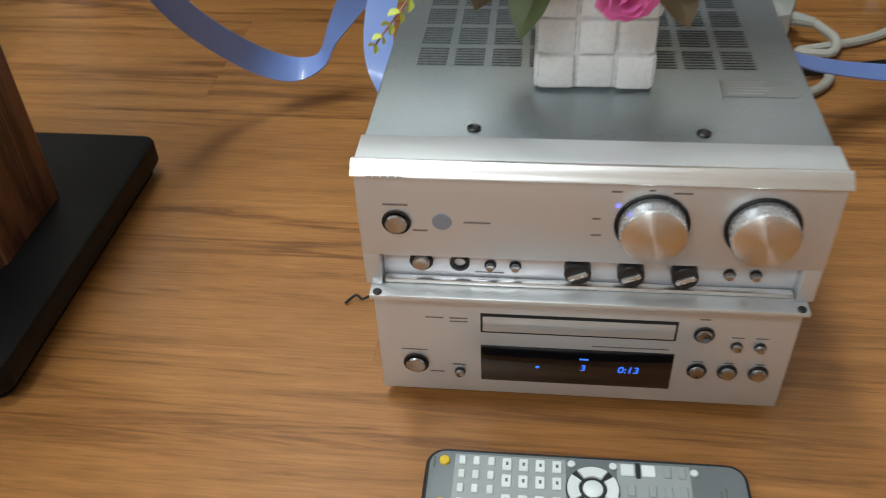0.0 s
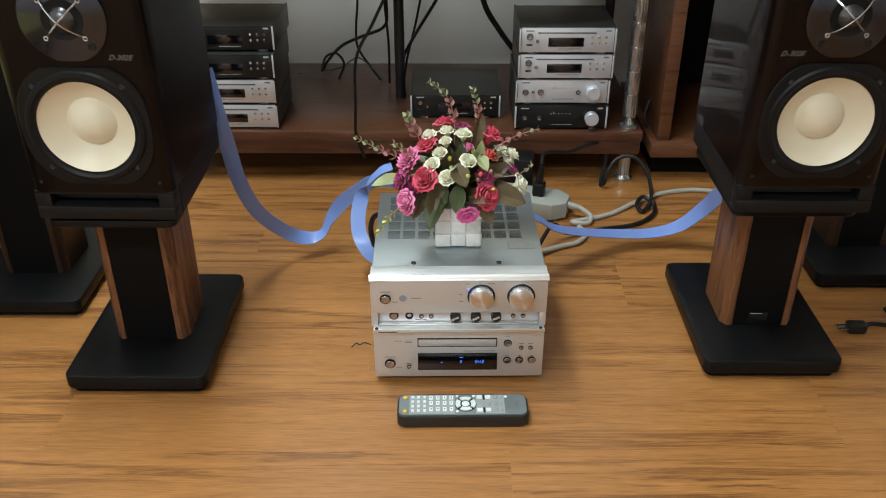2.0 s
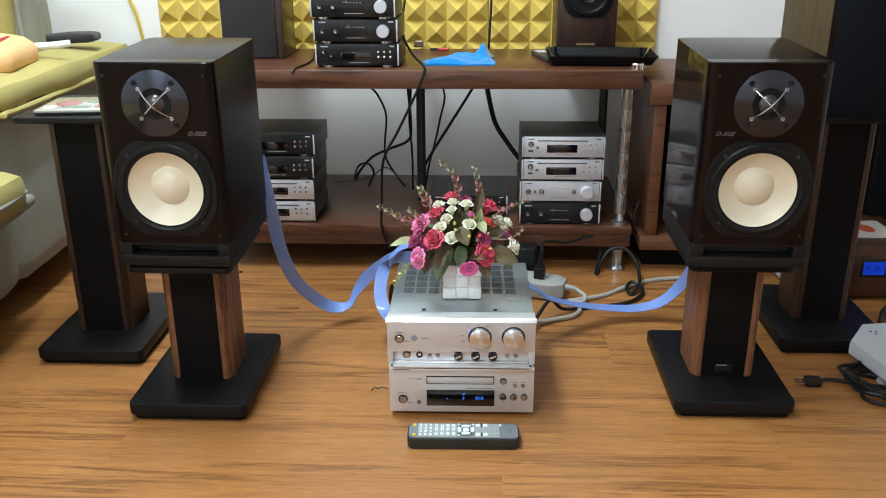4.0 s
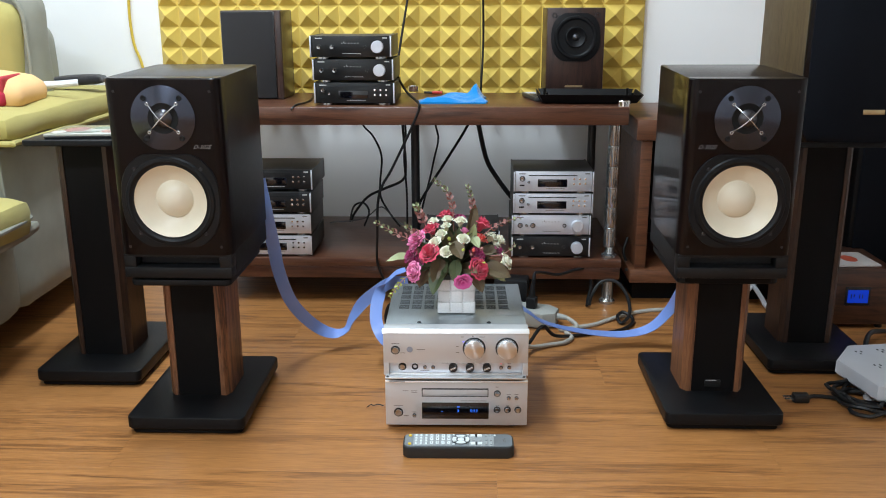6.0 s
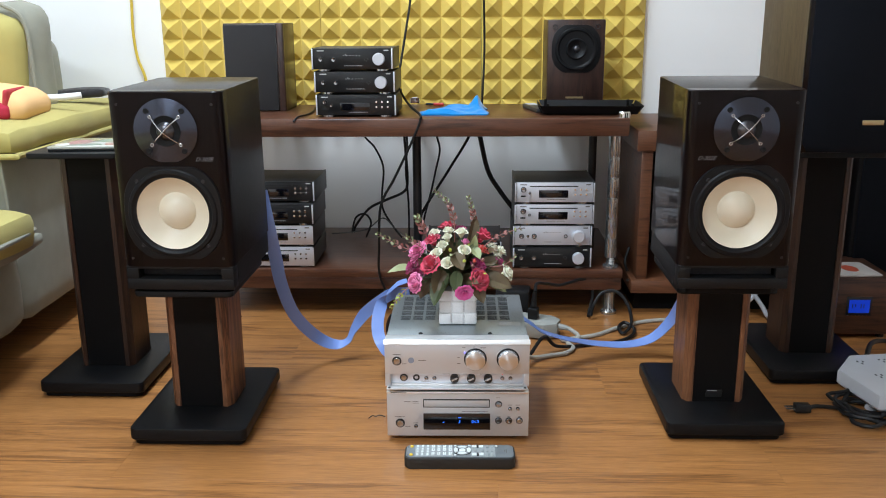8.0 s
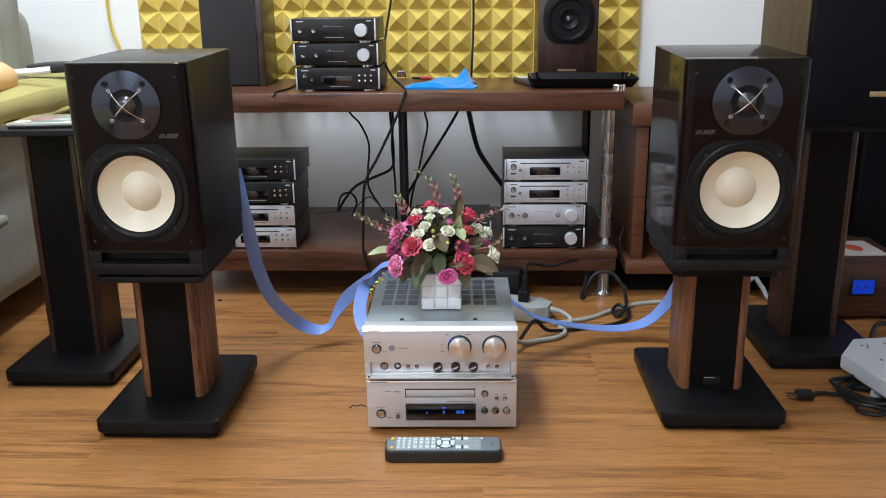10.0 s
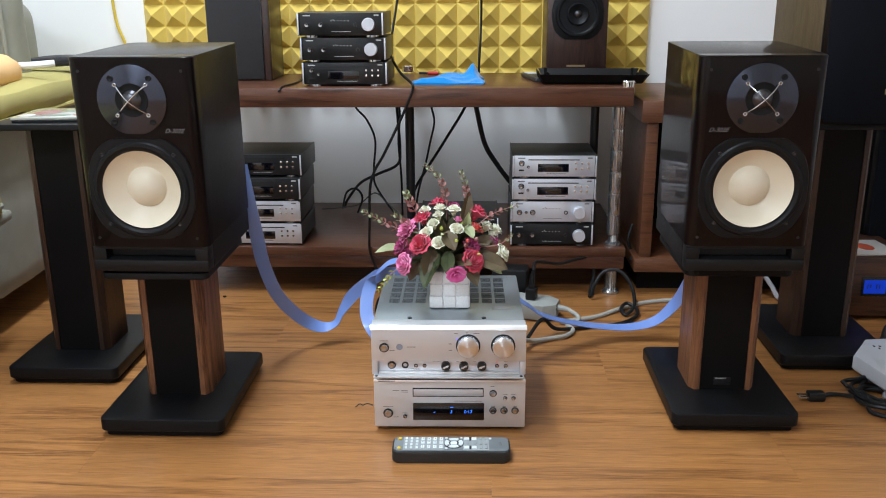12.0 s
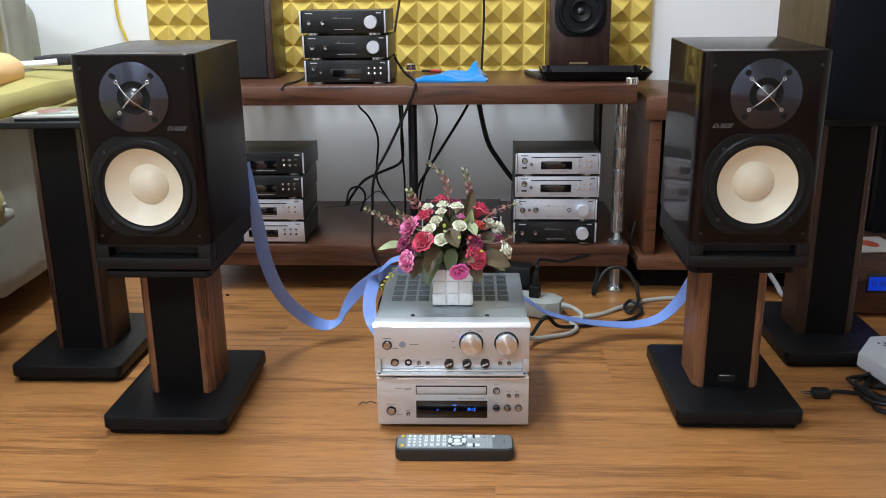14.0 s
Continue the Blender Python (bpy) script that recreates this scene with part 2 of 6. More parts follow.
def disc_profile(r, h, b=0.0):
    return [(0, 0), (r, 0), (r, h - b), (r - b, h), (0, h)] if b else [(0, 0), (r, 0), (r, h), (0, h)]


def smooth_path(points, steps=8):
    """Catmull-Rom through the points."""
    p = [Vector(q) for q in points]
    p = [2 * p[0] - p[1]] + p + [2 * p[-1] - p[-2]]
    out = []
    for i in range(1, len(p) - 2):
        for k in range(steps):
            t = k / steps
            a, b, c, d = p[i - 1:i + 3]
            out.append(0.5 * ((2 * b) + (c - a) * t + (2 * a - 5 * b + 4 * c - d) * t * t + (3 * b - a - 3 * c + d) * t ** 3))
    out.append(p[-2])
    return out


def add_tube(bm, points, radius, seg=8, steps=8, taper=None, smooth=True):
    pts = smooth_path(points, steps) if smooth else [Vector(q) for q in points]
    n = len(pts)
    up, rings = None, []
    for i, q in enumerate(pts):
        d = (pts[min(i + 1, n - 1)] - pts[max(i - 1, 0)]).normalized()
        if up is None:
            up = d.orthogonal().normalized()
        up = (up - d * up.dot(d)).normalized()
        side = d.cross(up)
        r = radius if taper is None else radius + (taper - radius) * i / (n - 1)
        rings.append([bm.verts.new(q + r * (up * math.cos(2 * math.pi * k / seg) + side * math.sin(2 * math.pi * k / seg))) for k in range(seg)])
    for a, b in zip(rings, rings[1:]):
        for k in range(seg):
            bm.faces.new((a[k], a[(k + 1) % seg], b[(k + 1) % seg], b[k]))
    bm.faces.new(rings[0][::-1])
    bm.faces.new(rings[-1])
    return bm


def tube(points, radius, seg=8, steps=8, taper=None, smooth=True):
    return add_tube(bmesh.new(), points, radius, seg, steps, taper, smooth)


def rounded_outline(x0, x1, y0, y1, r, seg=6):
    out = []
    for cx, cy, a0 in ((x1 - r, y1 - r, 0), (x0 + r, y1 - r, 90), (x0 + r, y0 + r, 180), (x1 - r, y0 + r, 270)):
        for k in range(seg + 1):
            a = radians(a0 + 90 * k / seg)
            out.append((cx + r * math.cos(a), cy + r * math.sin(a)))
    return out


def add_prism(bm, outline, z0, z1, edge=0.0, m=Matrix.Identity(4)):
    """A slab from an outline in x and y, its top and bottom edges eased by edge."""
    cx = sum(p[0] for p in outline) / len(outline)
    cy = sum(p[1] for p in outline) / len(outline)

    def ring(z, inset):
        res = []
        for x, y in outline:
            d = Vector((x - cx, y - cy))
            k = max(0.0, 1 - inset / max(d.length, 1e-6))
            res.append(bm.verts.new(m @ Vector((cx + d.x * k, cy + d.y * k, z))))
        return res
    levels = [(z0, 0), (z1, 0)] if not edge else [(z0, edge), (z0 + edge, 0), (z1 - edge, 0), (z1 - edge * 0.3, edge * 0.3), (z1, edge)]
    rings = [ring(z, i) for z, i in levels]
    n = len(outline)
    for a, b in zip(rings, rings[1:]):
        for k in range(n):
            bm.faces.new((a[k], a[(k + 1) % n], b[(k + 1) % n], b[k]))
    bm.faces.new(rings[0][::-1])
    bm.faces.new(rings[-1])
    return bm


def prism(outline, z0, z1, edge=0.0, m=Matrix.Identity(4)):
    return add_prism(bmesh.new(), outline, z0, z1, edge, m)


FRONT = Matrix(((1, 0, 0, 0), (0, 0, -1, 0), (0, 1, 0, 0), (0, 0, 0, 1)))  # x, y of an outline become x, z; height grows towards -y


def mesh_of(name, bm, material):
    bmesh.ops.recalc_face_normals(bm, faces=bm.faces)
    for f in bm.faces:
        f.smooth = True
    for e in bm.edges:
        if len(e.link_faces) == 2 and e.calc_face_angle(0) > radians(32):
            e.smooth = False
    me = bpy.data.meshes.new(name)
    bm.to_mesh(me)
    bm.free()
    me.materials.append(material)
    return me


def part(name, bm, material, parent, label=""):
    """Links a bmesh as one mesh object under a thing or a part."""
    ob = new(name, mesh_of(name, bm, material))
    ob.parent = parent
    if label:
        tagged(ob, label)
    return ob


def thing(name, m, label, category, group="", kind=""):
    ob = new(name)
    ob.empty_display_size = 0.05
    ob.matrix_world = m
    return tagged(ob, label, category, group, kind)


def solo(name, bm, material, label, category="", group="", kind="", m=None):
    ob = new(name, mesh_of(name, bm, material))
    if m is not None:
        ob.matrix_world = m
    return tagged(ob, label, category, group, kind)


def text_mesh(body, size, material, depth=0.0002, shear=0.0):
    """Lettering in the built-in font, standing in the x-z plane and centred, facing -y."""
    cu = bpy.data.curves.new("lettering", "FONT")
    cu.body, cu.size, cu.extrude, cu.shear, cu.align_x, cu.align_y = body, size, depth, shear, "CENTER", "CENTER"
    ob = new("lettering", cu)
    me = bpy.data.meshes.new_from_object(ob.evaluated_get(bpy.context.evaluated_depsgraph_get()))
    bpy.data.objects.remove(ob)
    me.transform(Matrix.Rotation(radians(90), 4, "X"))
    me.materials.clear()
    me.materials.append(material)
    return me


# ---- the room ----
RX, RY0, RY1, RZ = 2.5, -3.6, 1.262, 2.6
solo("floor", box(-RX, RX, RY0, RY1, -0.06, -0.012), M_HOLE, "orange-brown wood-grain laminate floor of long planks", "floor", kind="structure")
solo("wall_back", box(-RX - 0.1, RX + 0.1, RY1, RY1 + 0.1, -0.06, RZ), M_WALL, "plain white painted wall behind the rack", "wall", kind="structure")
solo("wall_front", box(-RX - 0.1, RX + 0.1, RY0 - 0.1, RY0, -0.06, RZ), M_WALL, "plain white painted wall", "wall", kind="structure")
solo("wall_left", box(-RX - 0.1, -RX, RY0, RY1, -0.06, RZ), M_WALL, "plain white painted wall beside the sofa", "wall", kind="structure")
solo("wall_right", box(RX, RX + 0.1, RY0, RY1, -0.06, RZ), M_WALL, "plain white painted wall", "wall", kind="structure")
solo("ceiling", box(-RX - 0.1, RX + 0.1, RY0 - 0.1, RY1 + 0.1, RZ, RZ + 0.1), M_CEIL, "plain white ceiling", "ceiling", kind="structure")


# ---- acoustic foam ----
def pyramid_mesh(p, lean_x, lean_z, high):
    bm = bmesh.new()
    tip = Vector((lean_x, -high, lean_z))
    a = p / 2 - 0.0009
    vs = [bm.verts.new((x, 0, z)) for x, z in ((-a, -a), (a, -a), (a, a), (-a, a))]
    top = [bm.verts.new(tip + (v.co - tip) * 0.045) for v in vs]
    for k in range(4):
        bm.faces.new((vs[k], vs[(k + 1) % 4], top[(k + 1) % 4], top[k]))
    bm.faces.new(top)
    bm.faces.new(vs[::-1])
    return mesh_of("pyramid", bm, M_FOAM)


FW = 0.499
PITCH = FW / 8
PYRAMIDS = [pyramid_mesh(PITCH, random.uniform(-1, 1) * 0.0014, random.uniform(-1, 1) * 0.0014, 0.032 + random.uniform(-1, 1) * 0.0012) for _ in range(6)]


def foam_panel(x0, z0, y):
    t = thing("acoustic_foam_panel", pose(x0, y, z0), "yellow pyramid acoustic foam panel glued on the white wall", "acoustic foam", "foam panels on the wall")
    part("backing", box(0.0008, FW - 0.0008, -0.014, 0.0, 0.0, FW), M_FOAM, t)
    for i in range(8):
        for j in range(8):
            ob = new("pyramid", random.choice(PYRAMIDS))
            ob.parent, ob.location = t, ((i + 0.5) * PITCH, -0.0138, (j + 0.5) * PITCH)
    return t


for k in range(3):
    foam_panel(-0.947 + FW * k, 0.484, RY1 - 0.002)


# ---- hifi rack ----
rack = thing("hifi_rack", pose(0, 0, 0), "two-tier reddish-brown wooden hifi rack with ribbed chrome posts", "rack")
RKX0, RKX1, RKY0, RKY1 = -0.731, 0.433, 0.750, 1.138
TOP, LOW = 0.541, 0.131
part("top_shelf", box(RKX0, RKX1, RKY0, RKY1, TOP - 0.048, TOP, 0.005, 2), M_RACK, rack)
part("lower_shelf", box(RKX0, RKX1, RKY0 + 0.003, 1.245, LOW - 0.025, LOW, 0.004, 2), M_RACK, rack)
part("apron", box(RKX0 + 0.002, RKX1 - 0.002, RKY0 + 0.010, RKY1 - 0.01, LOW - 0.059, LOW - 0.0252, 0.003, 2), M_RACK, rack)


def ribbed_post(z0, z1, r):
    prof = [(0, z0)]
    h = (z1 - z0) / 6
    prof.append((r, z0))
    for k in range(6):
        a = z0 + h * k
        prof += [(r, a + 0.003), (r, a + h - 0.003), (r * 0.9, a + h - 0.002), (r * 0.9, a + h - 0.0005)]
    prof += [(r, z1), (0, z1)]
    return prof


for px, py in ((0.4025, 0.782), (-0.695, 0.782)):
    bm = lathe(ribbed_post(LOW + 0.030, TOP - 0.048, 0.0163), (px, py, 0))
    add_lathe(bm, [(0, LOW), (0.021, LOW + 0.0005), (0.021, LOW + 0.007), (0.013, LOW + 0.011), (0.009, LOW + 0.030), (0, LOW + 0.030)], (px, py, 0))
    part("post", bm, M_STEEL, rack, "ribbed chrome post")
    part("foot", lathe([(0, 0.0), (0.022, 0.0), (0.022, 0.007), (0.017, 0.012), (0.0155, 0.016), (0.0155, LOW - 0.059), (0, LOW - 0.059)], (px, py, 0)), M_STEEL, rack, "chrome levelling foot")
    part("cap", lathe([(0, TOP), (0.0165, TOP), (0.0165, TOP + 0.012), (0.014, TOP + 0.015), (0, TOP + 0.015)], (px + 0.018, py - 0.01, 0)), M_CHROME, rack, "chrome cap nut")
for px, pr in ((-0.137, 0.0125), (0.369, 0.0115), (-0.70, 0.0115)):
    part("rear_post", lathe([(0, LOW), (pr, LOW), (pr, TOP - 0.048), (0, TOP - 0.048)], (px, 0.978, 0), seg=20), M_DARKMETAL, rack, "black steel post")
for px in (-0.60, 0.30):
    part("rear_foot", lathe([(0, 0.0), (0.022, 0.0), (0.022, 0.007), (0.0155, 0.016), (0.0155, LOW - 0.059), (0, LOW - 0.059)], (px, 1.08, 0)), M_STEEL, rack, "chrome levelling foot")
part("centre_cap", lathe([(0, TOP), (0.019, TOP), (0.019, TOP + 0.016), (0.016, TOP + 0.019), (0, TOP + 0.019)], (-0.154, 1.182, 0)), M_CHROME, rack, "chrome cap nut")


def wing(x0, x1, y0, top, m=M_WING):
    t = thing("side_cabinet", pose(0, 0, 0), "reddish-brown wooden open side cabinet next to the rack", "cabinet", "side cabinets of the rack")
    y1 = 1.19
    low = 0.062
    part("top_board", box(x0, x1, y0, y1, top - 0.055, top, 0.003), m, t)
    part("bottom_board", box(x0, x1, y0 - 0.005, y1, low, low + 0.036, 0.003), m, t)
    part("side_panel", box(x0 + 0.015, x0 + 0.045, y0 + 0.012, y1, low + 0.036, top - 0.055, 0.002), m, t)
    part("side_panel", box(x1 - 0.045, x1 - 0.015, y0 + 0.012, y1, low + 0.036, top - 0.055, 0.002), m, t)
    part("back_panel", box(x0 + 0.045, x1 - 0.045, y1 - 0.012, y1, low + 0.036, top - 0.055), M_BLACKSAT, t)
    part("plinth", box(x0 + 0.02, x1 - 0.02, y0 + 0.05, y1 - 0.02, 0.0, low), M_BLACKSAT, t)
    return t


wing(0.458, 0.977, 0.768, 0.506)


# ---- loudspeakers ----
def squircle(r, flat, n=64):
    """Circle of radius r with its top and bottom cut at flat and eased corners."""
    out = []
    for k in range(n):
        a = 2 * math.pi * k / n
        x, z = r * math.cos(a), r * math.sin(a)
        f = (abs(math.cos(a)) ** 2.5 + abs(math.sin(a)) ** 2.5) ** (-1 / 2.5)
        x, z = r * f * math.cos(a) * 0.985, r * f * math.sin(a)
        z = max(-flat, min(flat, z))
        out.append((x, z))
    return out


def ring_prism(outer, inner, h):
    """Flat frame with a round hole, standing proud of a front panel by h."""
    bm = bmesh.new()
    n = len(outer)
    loops = [[bm.verts.new((x, y, z)) for x, z in pts] for pts, y in ((outer, 0.0), (outer, -h * 0.7), ([(x * 0.985, z) for x, z in outer], -h), (inner, -h), (inner, 0.004))]
    for a, b in zip(loops, loops[1:]):
        for k in range(n):
            bm.faces.new((a[k], a[(k + 1) % n], b[(k + 1) % n], b[k]))
    return bm


def baffle(w, z0, z1, hz, hr, r=0.016, depth=0.0325):
    """Front slab with rounded upright edges and a round hole for the woofer."""
    bm = bmesh.new()
    n = 96
    flat = w - r
    corner = [(flat + r * math.sin(a), r - r * math.cos(a)) for a in [radians(90 * k / 6) for k in range(7)]]
    rect, hole = [], []
    for k in range(n):
        a = 2 * math.pi * k / n
        dx, dz = math.cos(a), math.sin(a)
        t = min(flat / abs(dx) if abs(dx) > 1e-9 else 9, ((z1 - 0.002 - hz) / dz if dz > 0 else (z0 - hz) / dz) if abs(dz) > 1e-9 else 9)
        rect.append((dx * t, hz + dz * t))
        hole.append((dx * hr, hz + dz * hr))
    for c in ((flat, z1 - 0.002), (-flat, z1 - 0.002), (flat, z0), (-flat, z0)):
        k = min(range(n), key=lambda q: (rect[q][0] - c[0]) ** 2 + (rect[q][1] - c[1]) ** 2)
        rect[k] = c
    va = [bm.verts.new((x, 0, z)) for x, z in rect]
    vb = [bm.verts.new((x, 0, z)) for x, z in hole]
    vc = [bm.verts.new((x * 0.99, depth - 0.001, hz + (z - hz) * 0.99)) for x, z in hole]
    for k in range(n):
        k2 = (k + 1) % n
        bm.faces.new((va[k], va[k2], vb[k2], vb[k]))
        bm.faces.new((vb[k], vb[k2], vc[k2], vc[k]))
    for sx in (-1, 1):
        prof = corner + [(w, depth)]
        lo = [bm.verts.new((sx * x, y, z0)) for x, y in prof]
        hi = [bm.verts.new((sx * x, y, z1 - 0.002)) for x, y in prof]
        for k in range(len(prof) - 1):
            bm.faces.new((lo[k], lo[k + 1], hi[k + 1], hi[k]))
    top = [(-x, y) for x, y in corner[::-1]] + corner
    ta = [bm.verts.new((x, y, z1 - 0.002)) for x, y in top]
    tb = [bm.verts.new((x * 0.988, y + 0.002, z1)) for x, y in top]
    te = [bm.verts.new((-w + 0.0012, depth, z1)), bm.verts.new((w - 0.0012, depth, z1))]
    tf = [bm.verts.new((-w, depth, z1 - 0.002)), bm.verts.new((w, depth, z1 - 0.002))]
    for k in range(len(top) - 1):
        bm.faces.new((ta[k], ta[k + 1], tb[k + 1], tb[k]))
    bm.faces.new(tb + [te[1], te[0]])
    bm.faces.new((ta[-1], tf[1], te[1], tb[-1]))
    bm.faces.new((tf[0], ta[0], tb[0], te[0]))
    bmesh.ops.remove_doubles(bm, verts=bm.verts, dist=0.00001)
    return bm


def screw(bm, x, y, z, r):
    add_lathe(bm, [(0, 0), (r, 0), (r, 0.0012), (r * 0.75, 0.0018), (r * 0.5, 0.0012), (0, 0.0006)], (x, y, z), "y", 14)
    return bm


def bookshelf_speaker(m, mirror, gloss):
    s = thing("bookshelf_speaker", m, "dark glossy mahogany bookshelf loudspeaker with cream woofer cone", "loudspeaker", "pair of loudspeakers on stands")
    w, d, h, base = 0.103, 0.268, 0.3705, 0.050
    out = rounded_outline(-w, w, 0, d, 0.016, 6)
    body = [q for q in out if q[1] > 0.02]
    part("cabinet", prism([(-w, 0.032)] + [(w, 0.032)] + body, base, h, 0.0012), gloss, s)
    part("baffle", baffle(w, base, h, 0.152, 0.0672), gloss, s)
    # the plinth's front is a frame round the port: lower bar, upper bar, two cheeks, and a dark well behind
    pl = prism([(-w + 0.002, 0.030), (w - 0.002, 0.030)] + [q for q in rounded_outline(-w + 0.002, w - 0.002, 0.002, d, 0.016, 6) if q[1] > 0.04], 0.005, base, 0.002)
    plinth = part("plinth", pl, M_PLINTH, s, "black plinth with a slot-shaped port")
    fr = bmesh.new()
    add_box(fr, -w + 0.002, w - 0.002, -0.001, 0.0302, 0.005, 0.026, 0.003)
    add_box(fr, -w + 0.002, w - 0.002, 0.002, 0.0302, 0.0445, base, 0.0015)
    for a, b in ((-w + 0.002, -0.078), (0.078, w - 0.002)):
        add_box(fr, a, b, 0.001, 0.0302, 0.024, 0.046, 0.002)
    part("port_frame", fr, M_PLINTH, plinth, "rounded port surround")
    part("port_slot", box(-0.079, 0.079, 0.0270, 0.0305, 0.024, 0.047), M_HOLE, plinth, "dark port opening")
    part("bottom_plate", prism(rounded_outline(-0.082, 0.082, 0.012, d - 0.012, 0.01, 4), -0.0075, 0.005), M_BLACKSAT, s)
    wz, tz = 0.152, 0.3015
    wo = part("woofer", ring_prism([(x, z + wz) for x, z in squircle(0.0915, 0.0855)], [(0.076 * math.cos(2 * math.pi * k / 64), wz + 0.076 * math.sin(2 * math.pi * k / 64)) for k in range(64)], 0.0045), M_GASKET, s, "black cast woofer frame")
    bm = lathe([(0.0825, 0.0046), (0.080, 0.008), (0.0745, 0.0085), (0.0715, 0.0058), (0.0690, 0.0048), (0.0665, 0.0052)], (0, 0, wz), "y", 72)
    part("surround", bm, M_RUBBER, wo, "black rubber surround")
    bm = lathe([(0.0668, 0.0040), (0.0650, 0.0020), (0.058, -0.0045), (0.048, -0.0120), (0.0350, -0.0195), (0.0340, -0.0192), (0.0325, -0.0165), (0.029, -0.0120), (0.023, -0.0072), (0.015, -0.0032), (0.007, -0.0012), (0, -0.0007)], (0, -0.0005, wz), "y", 72)
    part("cone", bm, M_CONE, wo, "cream pulp cone with convex dust cap")
    for a in (45, 135, 225, 315):
        part("screw", screw(bmesh.new(), 0.0905 * math.cos(radians(a)) * 0.94, -0.0045, wz + 0.0905 * math.sin(radians(a)) * 0.93, 0.0036), M_DARKMETAL, wo)
    tw = part("tweeter", prism([(x, z + tz) for x, z in [(0.0575 * math.cos(2 * math.pi * k / 72), max(-0.0555, 0.0575 * math.sin(2 * math.pi * k / 72))) for k in range(72)]], 0.0, 0.003, 0.0008, FRONT), M_PLATE, s, "spun grey metal tweeter plate")
    bm = lathe([(0.0275, 0.0031), (0.027, 0.0042), (0.026, 0.0042), (0.0235, 0.0034), (0.021, 0.0033), (0.0165, 0.0035), (0.0165, 0.0034)], (0, 0, tz), "y", 40)
    part("dome_surround", bm, M_RUBBER, tw)
    part("dome", lathe([(0.0165, 0.0032), (0.0135, 0.0078), (0.009, 0.0112), (0.0045, 0.0128), (0, 0.0133)], (0, 0, tz), "y", 40), M_DOME, tw, "dark metal dome")
    for sz, bow in ((1, 0.0165), (-1, 0.0190)):
        bm = tube([(-0.0235, -0.003, tz - 0.0225 * sz), (-0.014, -0.0125, tz - 0.0135 * sz), (0, -bow, tz), (0.014, -0.0125, tz + 0.0135 * sz), (0.0235, -0.003, tz + 0.0225 * sz)], 0.0011, 6, 5)
        for a in (-1, 1):
            add_lathe(bm, [(0.0016, 0.0), (0.0034, 0.0), (0.0034, 0.0012), (0.0026, 0.0016), (0.0016, 0.0012)], (a * 0.0258, -0.003, tz + a * 0.0248 * sz), "y", 12)
        part("guard_wire", bm, M_STEEL, tw, "bent chrome guard wire")
    for a in (48, 132, 228, 312):
        part("screw", screw(bmesh.new(), 0.0475 * math.cos(radians(a)), -0.003, tz + 0.0475 * math.sin(radians(a)), 0.0050), M_RUBBER, tw)
    for x, z in ((-0.085, 0.348), (0.085, 0.348), (-0.085, 0.066), (0.085, 0.066)):
        part("grille_peg", lathe([(0, 0), (0.0026, 0), (0.0026, 0.0006), (0.0012, 0.0006), (0, -0.0004)], (x, 0, z), "y", 12), M_DARKMETAL, s)
    bm_me = text_mesh("D-302E", 0.0102, M_BADGE, 0.0001, 0.5)
    ob = new("lettering", bm_me)
    ob.parent = s
    ob.location = (0.064 if not mirror else -0.066, -0.0006, 0.2505)
    return s


def speaker_stand(m, height, depth_front=0.103, top_shift=0.0, label="black speaker stand with wooden column sides", badge=False, wm=M_STANDWOOD, hw=0.1135, tw=0.094, cd=0.12):
    s = thing("speaker_stand", m, label, "speaker stand", "speaker stands")
    part("base_plate", prism(rounded_outline(-hw, hw, 0, 0.313, 0.014, 5), 0.012, 0.037, 0.0032), M_BLACK, s)
    part("foot_board", prism(rounded_outline(-hw + 0.007, hw - 0.007, 0.007, 0.306, 0.012, 5), 0.003, 0.012), M_BLACKSAT, s)
    for x, y in ((-hw + 0.03, 0.03), (hw - 0.03, 0.03), (-hw + 0.03, 0.283), (hw - 0.03, 0.283)):
        part("foot", lathe(disc_profile(0.011, 0.004), (x, y, 0), "z", 16), M_RUBBER, s)
    f, tp = depth_front, height - 0.012
    part("column", box(-0.0425, 0.0425, f + 0.002, f + cd - 0.002, 0.037, tp), M_BLACKSAT, s, "black column panel")
    for sx in (-1, 1):
        out = [(sx * 0.0428, f), (sx * 0.052, f), (sx * 0.0615, f + 0.014), (sx * 0.0615, f + cd - 0.014), (sx * 0.052, f + cd), (sx * 0.0428, f + cd)]
        part("side_panel", prism(out, 0.037, tp), wm, s, "brown wood-grain side panel")
    if tw:
        part("top_plate", prism(rounded_outline(-tw + top_shift, tw + top_shift, 0.03, 0.27, 0.012, 5), tp, height, 0.002), M_BLACK, s)
    if badge:
        b = part("badge", box(-0.016, 0.016, f + 0.0008, f + 0.002, 0.047, 0.062, 0.0004), M_FACEBLACK, s)
        part("badge_print", box(-0.014, 0.006, f + 0.0002, f + 0.0008, 0.0605, 0.0615), M_PRINTLIGHT, b)
    return s


speaker_stand(pose(-0.5175, -0.029, 0), 0.304, top_shift=0.005)
speaker_stand(pose(0.518, 0.017, 0), 0.301, badge=True, top_shift=-0.009)
bookshelf_speaker(pose(-0.5125, -0.004, 0.304, 1.5, 0, -1.1), False, M_CABMUTED)
bookshelf_speaker(pose(0.510, 0.030, 0.300, 1.5, 0, 0.2), True, M_CAB)


